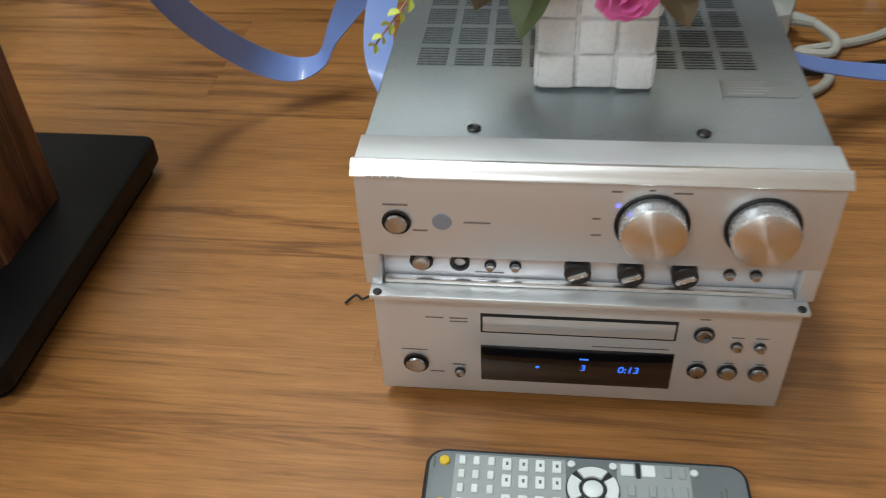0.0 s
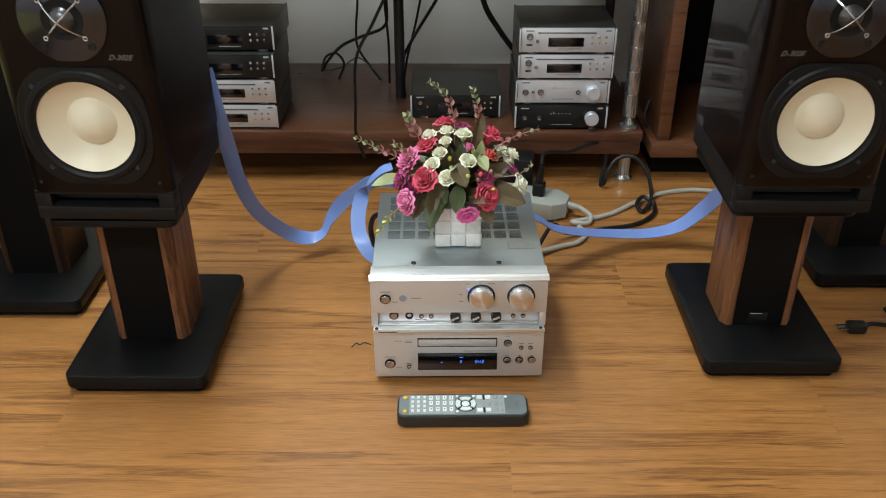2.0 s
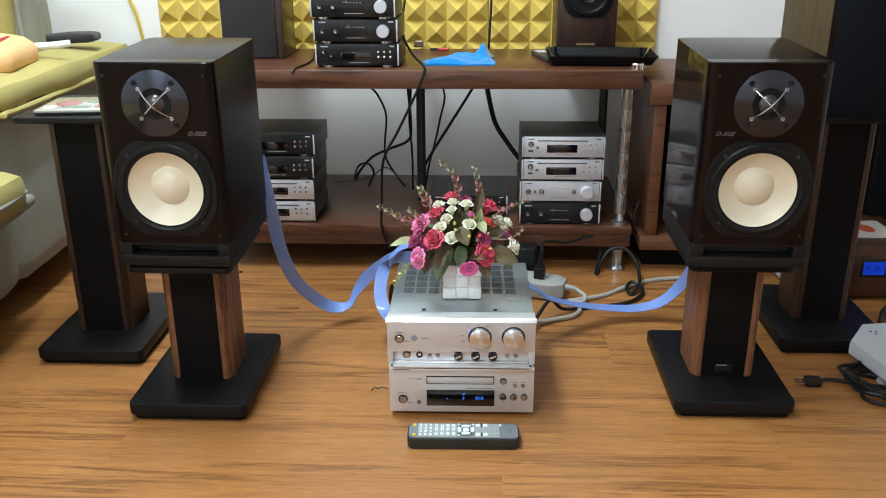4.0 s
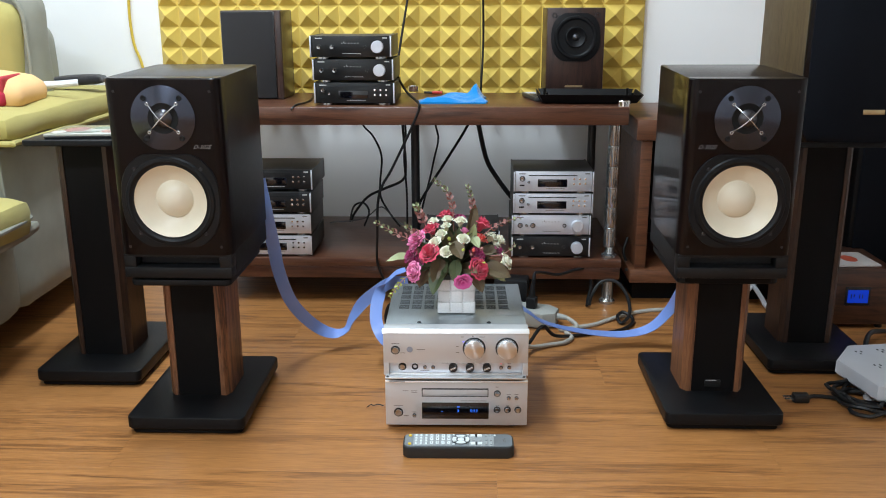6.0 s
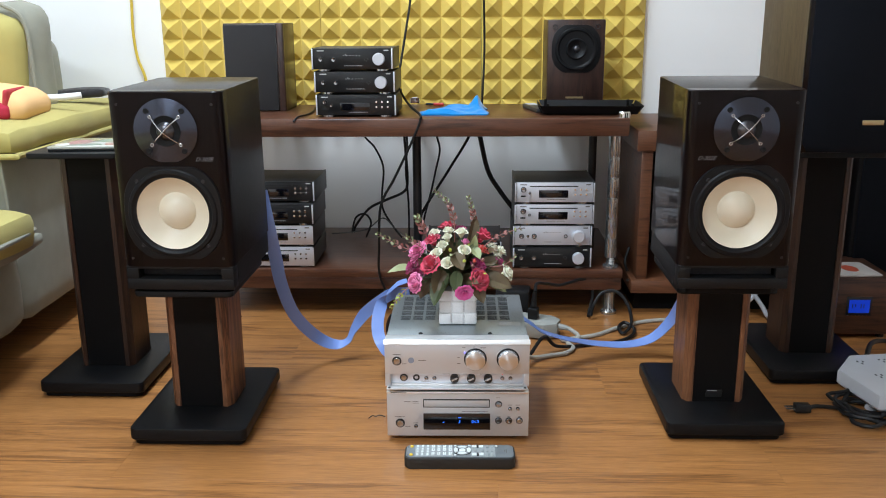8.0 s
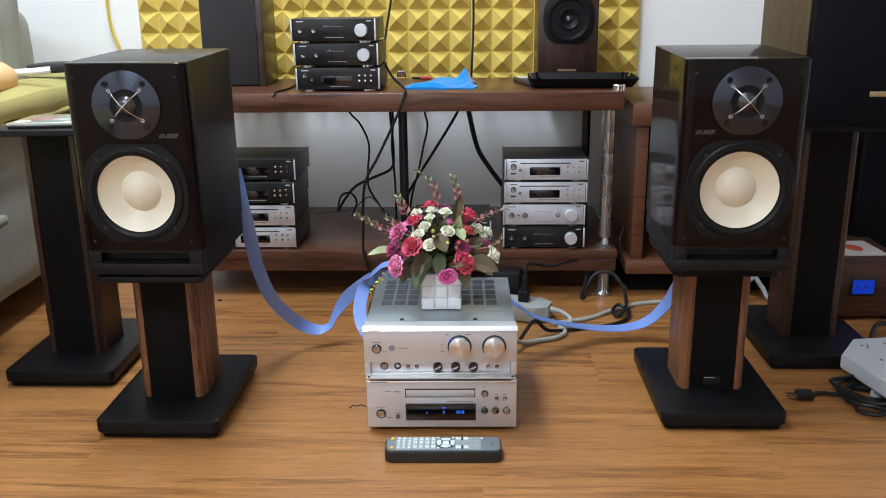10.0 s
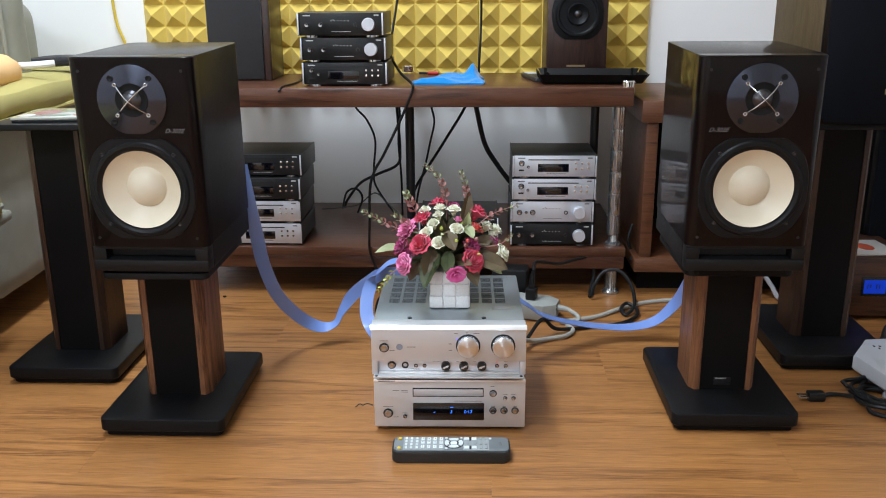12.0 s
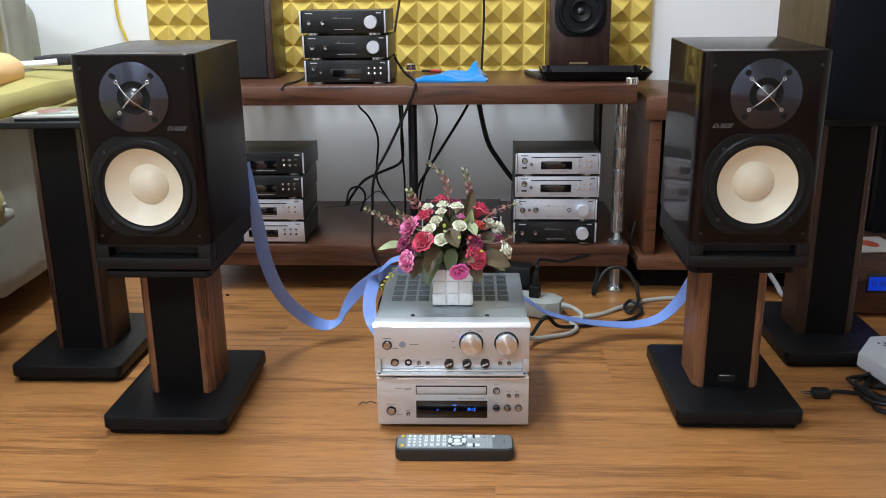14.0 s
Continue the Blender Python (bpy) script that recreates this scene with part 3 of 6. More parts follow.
# ---- silver stereo units ----
def ring_button(parent, name, x, y, z, r, ring=True, label="", recess=M_HOLE):
    """Round push button in a dark ring."""
    bm = bmesh.new()
    if ring:
        add_lathe(bm, [(r * 1.28, 0.0002), (r * 1.28, 0.0014), (r * 1.12, 0.0016), (r * 1.02, 0.0003), (0, 0.0003)], (x, y, z), "y", 24)
        b = part(name, bm, M_DARKMETAL, parent, label)
        part("cap", lathe([(r * 0.98, 0.0), (r * 0.98, 0.003), (r * 0.85, 0.0042), (r * 0.5, 0.0040), (0, 0.0036)], (x, y, z), "y", 24), M_CAP, b)
        return b
    return part(name, lathe([(r, 0.0), (r, 0.0024), (r * 0.8, 0.0032), (0, 0.003)], (x, y, z), "y", 20), M_CAP, parent, label)


def big_knob(parent, x, y, z, r):
    bm = lathe([(r * 1.13, 0.0002), (r * 1.13, 0.0012), (r * 1.10, 0.0016), (r * 1.02, 0.0004), (0, 0.0004)], (x, y, z), "y", 48)
    k = part("knob_ring", bm, M_DARKMETAL, parent, "dark knob ring")
    bm = lathe([(r, 0.0005), (r, 0.0115), (r - 0.0007, 0.0125)], (x, y, z), "y", 56)
    part("knob_side", bm, M_KNOBSIDE, k)
    cap = part("knob_face", lathe([(r - 0.0007, 0.0), (r - 0.0018, 0.0006), (r * 0.7, 0.0013), (r * 0.35, 0.0019), (0, 0.0021)], (0, 0, 0), "y", 56), M_KNOB, k, "spun silver knob")
    cap.location = (x, y - 0.0125, z)
    return k


def print_bar(parent, x0, x1, y, z, h=0.0012, m=M_PRINT):
    return part("print", box(x0, x1, y - 0.00025, y + 0.0005, z - h / 2, z + h / 2), m, parent)


cdp = thing("cd_player", pose(0.001, 0.011, 0, 0, 0, 0.9), "champagne-silver compact disc player with blue display, on the floor", "cd player")
W = 0.1365
part("case", box(-W + 0.002, W - 0.002, 0.006, 0.275, 0.0105, 0.0955, 0.0015), M_TOPGREY, cdp)
bm = bmesh.new()
add_box(bm, -W, W, 0.0, 0.008, 0.0095, 0.0995, 0.0012)
face = part("front_panel", bm, M_SILVER, cdp, "brushed champagne front panel")
part("top_trim", box(-W, W, -0.004, 0.012, 0.0997, 0.1040, 0.0015), M_LIP, cdp, "bright top edge")
for x in (-0.11, 0.11):
    for y in (0.03, 0.25):
        part("foot", lathe(disc_profile(0.014, 0.0106), (x, y, 0), "z", 20), M_RUBBER, cdp)
tray = part("disc_tray", box(-0.0665, 0.0615, -0.0004, 0.004, 0.0695, 0.0870, 0.0003), M_HOLE, cdp, "dark tray gap")
part("tray_door", box(-0.0650, 0.0600, -0.0010, 0.004, 0.0710, 0.0845, 0.0008), M_SILVER, tray)
disp = part("display", box(-0.0665, 0.0625, -0.0008, 0.004, 0.0230, 0.0573, 0.0006), M_GLASSBLACK, cdp, "black display with blue digits")
for body, x, z, size in (("3", 0.003, 0.0400, 0.0080), ("0:13", 0.0335, 0.0400, 0.0085)):
    ob = new("lettering", text_mesh(body, size, M_BLUE, shear=0.12))
    ob.parent, ob.location = disp, (x, -0.0012, z)
part("play_mark", box(-0.0290, -0.0264, -0.0012, 0.001, 0.0380, 0.0398), M_BLUE, disp)
part("disc_mark", box(0.0005, 0.0065, -0.0012, 0.001, 0.0480, 0.0492), M_BLUE, disp)
ring_button(cdp, "power_button", -0.1115, 0, 0.0370, 0.0070)
ring_button(cdp, "small_button", -0.0810, 0, 0.0305, 0.0030)
for x, z, r in ((0.0785, 0.0770, 0.0052), (0.0785, 0.0430, 0.0052), (0.0985, 0.0430, 0.0052), (0.1185, 0.0430, 0.0052)):
    ring_button(cdp, "button", x, 0, z, r)
for x in (0.1005, 0.1155):
    ring_button(cdp, "small_button", x, 0, 0.0675, 0.0030)
for x0, x1, z in ((-0.121, -0.103, 0.0585), (-0.102, -0.092, 0.0375), (-0.103, -0.091, 0.0900), (-0.087, -0.075, 0.0900), (-0.087, -0.075, 0.0870), (0.074, 0.081, 0.0985), (0.0965, 0.1045, 0.0835), (0.1115, 0.1195, 0.0835),
                  (0.0750, 0.0820, 0.0595), (0.0955, 0.1015, 0.0595), (0.1155, 0.1215, 0.0595), (0.008, 0.058, 0.0695), (-0.086, -0.077, 0.0455)):
    print_bar(cdp, x0, x1, 0, z - 0.0085, 0.0009)
print_bar(cdp, -0.128, -0.098, -0.004, 0.1019, 0.0016)

M_STRIP = brushed("strip_metal", (0.66, 0.68, 0.69), 0.42, (0.02, 1, 1), metal=0.6)
amp = thing("stereo_amplifier", pose(0.0, 0.0, 0.1135, 0, 0, 0.9), "champagne-silver stereo amplifier with two large knobs and an open flap", "amplifier")
AW = 0.1375
part("case", box(-AW + 0.003, AW - 0.003, 0.020, 0.285, -0.002, 0.0965, 0.0018), M_TOPGREY, amp, "grey painted steel cover")
for x in (-0.11, 0.11):
    for y in (0.04, 0.25):
        part("foot", lathe(disc_profile(0.014, 0.0078), (x, y, -0.0095), "z", 20), M_RUBBER, amp)
part("front_panel", box(-AW + 0.001, AW - 0.001, 0.0, 0.020, 0.0300, 0.0925, 0.001), M_SILVER, amp, "brushed champagne front panel")
# sloping bright lip over the panel
bm = bmesh.new()
part("top_strip", box(-AW + 0.0015, AW - 0.0015, 0.0062, 0.0305, 0.0925, 0.0972, 0.0006), M_STRIP, amp, "grey metal strip behind the lip")
prof = [(0.006, 0.0974), (0.0045, 0.0976), (0.0035, 0.0973), (-0.0036, 0.0920), (-0.0040, 0.0912), (-0.0036, 0.0904), (0.006, 0.0904)]
la = [bm.verts.new((-AW, y, z)) for y, z in prof]
lb = [bm.verts.new((AW, y, z)) for y, z in prof]
for k in range(len(prof)):
    k2 = (k + 1) % len(prof)
    bm.faces.new((la[k], la[k2], lb[k2], lb[k]))
bm.faces.new(la)
bm.faces.new(lb[::-1])
part("top_trim", bm, M_LIP, amp, "bright bevelled top edge")
for sx in (-1, 1):
    part("cheek", box(min(sx * (AW - 0.001), sx * (AW - 0.0115)), max(sx * (AW - 0.001), sx * (AW - 0.0115)), 0.001, 0.02, 0.0046, 0.0298, 0.0008), M_SILVER, amp)
part("recess_panel", box(-AW + 0.0118, AW - 0.0118, 0.009, 0.018, 0.004, 0.0298, 0.0004), M_FACESILVER, amp, "bright recessed control panel")
flap = part("flap", box(-AW + 0.004, AW - 0.004, -0.0090, 0.010, 0.0008, 0.0044, 0.0010), M_STRIP, amp, "open front flap")
part("flap_hinge", box(-AW + 0.0125, AW - 0.0125, 0.003, 0.0085, 0.0046, 0.0080, 0.0012), M_LIP, flap)
for sx in (-1, 1):
    part("flap_screw", lathe(disc_profile(0.0028, 0.0014, 0.0005), (sx * (AW - 0.009), -0.006, 0.0044), "z", 12), M_DARKMETAL, flap)
for x in (0.0345, 0.0960):
    big_knob(amp, x, 0, 0.0605, 0.0190)
part("status_led", lathe(disc_profile(0.0012, 0.0006), (0.0145, 0.0, 0.0735), "y", 10), M_LED, amp)
ring_button(amp, "power_button", -0.1135, 0, 0.0565, 0.0068)
part("sensor_window", lathe(disc_profile(0.0058, 0.0008, 0.0003), (-0.0865, 0, 0.0575), "y", 24), surface("sensor_grey", (0.25, 0.27, 0.33), 0.35), amp, "grey remote sensor window")
for x0, x1, z in ((-0.121, -0.106, 0.0690), (-0.104, -0.095, 0.0505), (-0.0735, -0.0580, 0.0575), (0.0005, 0.0055, 0.0635), (0.0005, 0.0065, 0.0515), (0.0440, 0.0545, 0.0830), (0.0305, 0.0340, 0.0845), (0.0100, 0.0160, 0.0830)):
    print_bar(amp, x0, x1, 0, z, 0.0011)
for k in range(5):
    print_bar(amp, -0.128 + 0.0044 * k, -0.1248 + 0.0044 * k, -0.0040, 0.0916, 0.0012, M_PRINTLIGHT)
ring_button(amp, "phones_switch", -0.1015, 0.009, 0.0195, 0.0058)
part("phones_jack", lathe([(0.0062, 0.0), (0.0062, 0.0022), (0.0042, 0.0024), (0.0034, 0.0010), (0.0034, -0.004), (0, -0.004)], (-0.0775, 0.009, 0.0195), "y", 24), M_DARKMETAL, amp, "black headphone jack")
for x in (-0.0585, -0.0430, 0.0860, 0.1015):
    ring_button(amp, "small_button", x, 0.009, 0.0180, 0.0029)
part("standby_led", lathe(disc_profile(0.0010, 0.0005), (0.0860, 0.009, 0.0255), "y", 10), M_REDLED, amp)
for x in (-0.0050, 0.0270, 0.0590):
    k = part("tone_knob", lathe([(0.0082, 0.0), (0.0082, 0.0075), (0.0075, 0.0085), (0, 0.0085)], (x, 0.009, 0.0190), "y", 28), M_DARKMETAL, amp, "dark tone knob")
    m = Matrix.Translation((x, 0.009, 0.0190)) @ Matrix.Rotation(radians(-25), 4, "Y")
    bm = box(-0.0060, 0.0060, -0.0105, -0.0085, -0.0016, 0.0016, 0.0005)
    bmesh.ops.transform(bm, matrix=m, verts=bm.verts)
    part("pointer", bm, M_KNOBSIDE, k)
for x0, x1, z in ((-0.113, -0.108, 0.0280), (-0.068, -0.050, 0.0115), (-0.028, -0.014, 0.0265), (0.013, 0.018, 0.0265), (0.044, 0.049, 0.0265), (0.098, 0.105, 0.0265), (-0.010, 0.0, 0.0088), (0.022, 0.032, 0.0088), (0.054, 0.064, 0.0088)):
    print_bar(amp, x0, x1, 0.009, z, 0.0009)
# vent slots and screws in the cover
slot_me = mesh_of("vent_slot", box(-0.0098, 0.0098, -0.0006, 0.0006, 0.0966, 0.0969), M_VENT)
for gx in (-0.1040, -0.0792, -0.0544, -0.0296, 0.0210, 0.0458, 0.0706, 0.0954):
    for gy in range(5):
        for k in range(7):
            ob = new("vent_slot", slot_me)
            ob.parent, ob.location = amp, (gx, 0.1185 + gy * 0.0308 + k * 0.0037, 0)
for x in (-0.070, 0.063):
    part("cover_screw", lathe([(0, 0.0965), (0.0042, 0.0965), (0.0042, 0.0978), (0.0030, 0.0984), (0.0016, 0.0976), (0, 0.0976)], (x, 0.040, 0), "z", 14), M_DARKMETAL, amp)
lbl = part("rating_label", box(0.080, 0.124, 0.083, 0.104, 0.0966, 0.0969), surface("label_grey", (0.38, 0.41, 0.42), 0.32, 0.7), amp, "small printed label")
for k in range(5):
    part("print", box(0.083, 0.105 + 0.003 * (k % 3), 0.0865 + 0.0035 * k, 0.0875 + 0.0035 * k, 0.0970, 0.0971), M_PRINTLIGHT, lbl)


# ---- remote control ----
rc = thing("remote_control", pose(0.0065, -0.0760, 0, 0, 0, 1.0), "long dark grey remote control with pale buttons lying on the floor", "remote control")
M_RBODY = surface("remote_black", (0.016, 0.019, 0.020), 0.45, var=0.1)
M_RFACE = surface("remote_face", (0.20, 0.225, 0.235), 0.36, 0.25, var=0.06)
M_RFACE2 = surface("remote_face_light", (0.36, 0.39, 0.39), 0.4, 0.2, var=0.06)
M_RBTN = surface("remote_button", (0.72, 0.77, 0.76), 0.45, var=0.04, object_random=0.06)
M_RYEL = surface("remote_yellow", (0.72, 0.50, 0.03), 0.4)
out = rounded_outline(-0.1015, 0.1015, -0.0265, 0.0265, 0.012, 6)
part("body", prism(out, 0.0, 0.0225, 0.003), M_RBODY, rc)
part("face_plate", prism(rounded_outline(-0.0985, 0.0985, -0.0235, 0.0235, 0.010, 6), 0.0220, 0.0235, 0.0005), M_RFACE, rc)
part("key_field", box(-0.0825, -0.0120, -0.0215, 0.0215, 0.0235, 0.0238), M_RFACE2, rc)
part("key_field", box(0.0200, 0.0650, -0.0215, 0.0215, 0.0235, 0.0238), M_RFACE2, rc)
Z0 = 0.0238


def rkey(x, y, w, h, m=None, t=0.0016):
    k = part("button", box(x - w / 2, x + w / 2, y - h / 2, y + h / 2, Z0 - 0.0004, Z0 + t, 0.0006, 1), m or M_RBTN, rc)
    return k


for y in (0.0165, 0.0060, -0.0045, -0.0150):
    for x in (-0.0775, -0.0685, -0.0590):
        rkey(x, y, 0.0042, 0.0062)
for y in (0.0150, 0.0025, -0.0120):
    for x in (-0.0490, -0.0385, -0.0280, -0.0175):
        k = rkey(x, y, 0.0060, 0.0090)
        part("key_print", box(x - 0.0008, x + 0.0008, y - 0.0012, y + 0.0012, Z0 + 0.0016, Z0 + 0.0018), M_PRINT, k)
for y in (0.0155, -0.0160):
    part("button", lathe([(0, Z0 - 0.001), (0.0034, Z0 - 0.001), (0.0034, Z0 + 0.0012), (0.0026, Z0 + 0.002), (0, Z0 + 0.002)], (-0.0890, y, 0), "z", 18), M_RYEL, rc, "yellow button")
    part("print", box(-0.0960, -0.0948, y - 0.005, y + 0.003, 0.0236, 0.0238), M_PRINT, rc)
# navigation ring of four keys and a centre key
part("pad", lathe([(0, Z0 - 0.001), (0.0168, Z0 - 0.001), (0.0168, Z0 + 0.0004), (0, Z0 + 0.0004)], (0.0045, 0, 0), "z", 36), M_RBODY, rc)
for q in range(4):
    bm = bmesh.new()
    a0 = q * 90 - 36
    pts = [(r, radians(a0 + 72 * k / 8)) for r in (0.0088, 0.0158) for k in range(9)]
    lo = [bm.verts.new((0.0045 + r * math.cos(a), r * math.sin(a), Z0)) for r, a in pts]
    hi = [bm.verts.new((0.0045 + r * math.cos(a), r * math.sin(a), Z0 + 0.0022)) for r, a in pts]
    for k in range(8):
        bm.faces.new((hi[k], hi[k + 1], hi[k + 10], hi[k + 9]))
        bm.faces.new((lo[k], lo[k + 1], hi[k + 1], hi[k]))
        bm.faces.new((lo[k + 9], lo[k + 10], hi[k + 10], hi[k + 9]))
    bm.faces.new((lo[0], lo[9], hi[9], hi[0]))
    bm.faces.new((lo[8], lo[17], hi[17], hi[8]))
    part("arrow_key", bm, M_RBTN, rc)
part("enter_key", lathe([(0, Z0), (0.0062, Z0), (0.0062, Z0 + 0.0016), (0.005, Z0 + 0.0024), (0, Z0 + 0.0026)], (0.0045, 0, 0), "z", 24), M_RBTN, rc)
for x, y in ((-0.0085, 0.0180), (0.0175, 0.0180), (-0.0085, -0.0175), (0.0675, 0.0165)):
    part("button", lathe([(0, Z0), (0.0024, Z0), (0.0024, Z0 + 0.0014), (0, Z0 + 0.0018)], (x, y, 0), "z", 14), M_RBTN, rc)
for y in (0.0160, -0.0140):
    rkey(0.0265, y, 0.0085, 0.0085)
    rkey(0.0395, y, 0.0085, 0.0085)
    part("divider", box(0.0315, 0.0345, y - 0.0055, y + 0.0055, Z0 - 0.0004, Z0 + 0.0010), M_RBODY, rc)
for y in (0.0160, 0.0010, -0.0135):
    for x in (0.0510, 0.0600):
        rkey(x, y, 0.0048, 0.0085, M_RFACE2)
for x in (0.0280, 0.0410):
    rkey(x, 0.0010, 0.0050, 0.0080, M_RFACE2)
part("print", box(0.0850, 0.0862, -0.0080, 0.0070, 0.0236, 0.0238), M_PRINT, rc)
part("print", box(0.0820, 0.0830, -0.0050, 0.0050, 0.0236, 0.0238), M_PRINT, rc)


# ---- compact hifi units on the rack ----
def mini_unit(m, kind, face, label):
    """Compact component, 215 mm wide: kind 'disc' has slot, window and six keys; 'amp' has keys, jack and a large knob."""
    u = thing("compact_hifi_unit", m, label, "hifi component", "compact hifi units on the rack")
    fm = M_FACESILVER if face == "silver" else M_FACEBLACK
    pm = M_PRINT if face == "silver" else M_PRINTLIGHT
    w = 0.1065
    for x in (-0.075, 0.075):
        part("foot", lathe([(0, 0), (0.017, 0), (0.017, 0.006), (0.015, 0.0068), (0, 0.0068)], (x, 0.022, 0), "z", 20), M_STEEL, u, "round metal foot")
        part("foot", lathe(disc_profile(0.013, 0.0068), (x, 0.165, 0), "z", 14), M_RUBBER, u)
    part("case", box(-w + 0.004, w - 0.004, 0.004, 0.190, 0.0050, 0.0585, 0.001), M_CASE, u, "dark metal cover")
    for sx in (-1, 1):
        a, b = sorted((sx * w, sx * (w - 0.0045)))
        s = part("side_plate", box(a, b, -0.003, 0.194, 0.0050, 0.0595, 0.0012), M_CASE, u, "thick side plate")
        part("edge_trim", box(a + 0.0003, b - 0.0003, -0.0042, -0.003, 0.0060, 0.0585, 0.0004), M_FACESILVER, s, "bright front edge")
    part("front_panel", box(-w + 0.005, w - 0.005, 0.0, 0.006, 0.0055, 0.0585, 0.0005), fm, u)
    print_bar(u, -0.092, -0.074, 0, 0.0525, 0.0026, pm)
    if kind == "disc":
        part("disc_slot", box(-0.066, 0.062, -0.0004, 0.003, 0.0470, 0.0495), M_HOLE, u)
        part("display", box(-0.042, 0.036, -0.0006, 0.003, 0.0175, 0.0380, 0.0004), M_GLASSBLACK, u)
        ring_button(u, "power_button", -0.083, 0, 0.0395, 0.0058)
        part("usb_port", box(-0.090, -0.077, -0.0004, 0.002, 0.0195, 0.0235), M_HOLE, u)
        ring_button(u, "small_button", -0.066, 0, 0.0300, 0.0030)
        for x in (0.054, 0.069, 0.084):
            for z in (0.0265, 0.0395):
                part("button", lathe([(0.0028, 0), (0.0028, 0.0016), (0.002, 0.0022), (0, 0.0022)], (x, 0, z), "y", 12), M_CHROME, u)
        print_bar(u, -0.02, 0.03, 0, 0.0130, 0.0010, pm)
    else:
        for x in (-0.083, -0.049):
            ring_button(u, "button", x, 0, 0.0300, 0.0055)
        if face == "silver":
            ring_button(u, "small_button", -0.066, 0, 0.0300, 0.0030)
        part("phones_jack", lathe([(0.0052, 0), (0.0052, 0.0016), (0.0032, 0.0018), (0.003, -0.002), (0, -0.002)], (0.036, 0, 0.0300), "y", 18), M_DARKMETAL, u)
        k = part("knob", lathe([(0.0158, 0), (0.0158, 0.014), (0.0145, 0.0160), (0, 0.0160)], (0.070, 0, 0.0310), "y", 36), M_FACESILVER, u, "silver volume knob")
        for i in range(6):
            print_bar(u, -0.024 + i * 0.0085, -0.021 + i * 0.0085, 0, 0.0400, 0.0014, pm)
        print_bar(u, -0.018, -0.0165, 0, 0.0425, 0.0040, pm)
        print_bar(u, -0.022, 0.026, 0, 0.0140, 0.0010, pm)
    print_bar(u, 0.083, 0.095, 0, 0.0530, 0.0030, pm)
    return u


U = 0.0599
SH = LOW
BL, SI = "black", "silver"
for k, (kind, face, dx, dy) in enumerate((("amp", BL, 0.000, 0.0), ("amp", SI, 0.0, 0.004), ("disc", SI, 0.003, 0.0), ("disc", SI, 0.003, -0.002))):
    mini_unit(pose(0.2415 + dx, 0.765 + dy, SH + U * k), kind, face, "%s compact %s stacked on the lower shelf" % (face, "amplifier" if kind == "amp" else "disc player"))
for k, (kind, face, dx, dy) in enumerate((("disc", SI, 0.0, 0.0), ("disc", SI, 0.0, 0.0), ("disc", BL, 0.003, -0.002), ("disc", BL, 0.006, 0.012))):
    mini_unit(pose(-0.5145 + dx, 0.765 + dy, SH + U * k), kind, face, "%s compact disc player stacked on the lower shelf" % face)
for k, (kind, face, dx, dy) in enumerate((("disc", BL, 0.003, 0.0), ("amp", BL, 0.001, 0.0), ("amp", BL, -0.003, -0.004))):
    mini_unit(pose(-0.2858 + dx, 0.786 + dy, TOP + U * k), kind, face, "black compact %s stacked on the top shelf" % ("amplifier" if kind == "amp" else "disc player"))
mini_unit(pose(0.000, 0.835, SH), "disc", BL, "black compact disc player standing alone on the lower shelf")


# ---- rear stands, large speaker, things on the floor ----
speaker_stand(pose(-0.799, 0.187, 0), 0.531, label="tall black speaker stand with wooden column sides", wm=M_STANDWOOD_SHADE, hw=0.114, depth_front=0.095, tw=0.097)
speaker_stand(pose(0.804, 0.288, 0), 0.516, label="tall black speaker stand under the large speaker", wm=M_STANDWOOD_SHADE, hw=0.117, depth_front=0.105, tw=0.095)

big = thing("large_speaker", pose(0.843, 0.310, 0.516), "large wooden loudspeaker with black cloth grille", "loudspeaker")
M_OLIVE = wood("olive_veneer", (0.105, 0.075, 0.038), (0.085, 0.058, 0.029), (0.06, 0.038, 0.019), scale=1.8, rough=0.5, axis="Z", ring=5, contrast=0.5, spec=0.25)
part("cabinet", box(-0.135, 0.135, 0.012, 0.300, 0.0, 0.50, 0.002), M_OLIVE, big)
part("front_frame", box(-0.137, 0.137, 0.0, 0.012, 0.0, 0.50, 0.003), M_CAB, big)
bm = bmesh.new()
N = 14
for j, z in enumerate((0.004, 0.02, 0.25, 0.48, 0.496)):
    for i in range(N + 1):
        u = -1 + 2 * i / N
        edge = 0.010 if j in (0, 4) else 0.0
        bm.verts.new((u * (0.128 - edge), -0.004 - (0.030 - edge) * (1 - abs(u) ** 2.6), z))
bm.verts.ensure_lookup_table()
for j in range(4):
    for i in range(N):
        a = j * (N + 1) + i
        bm.faces.new((bm.verts[a], bm.verts[a + 1], bm.verts[a + N + 2], bm.verts[a + N + 1]))
rim = [e for e in bm.edges if len(e.link_faces) == 1]
ext = bmesh.ops.extrude_edge_only(bm, edges=rim)
for v in [g for g in ext["geom"] if isinstance(g, bmesh.types.BMVert)]:
    v.co.y = 0.001
part("grille", bm, M_CLOTHNAVY, big, "curved black cloth grille")
part("badge", box(-0.024, 0.019, -0.036, -0.030, 0.062, 0.072, 0.0008), M_GOLD, big, "small gold badge")

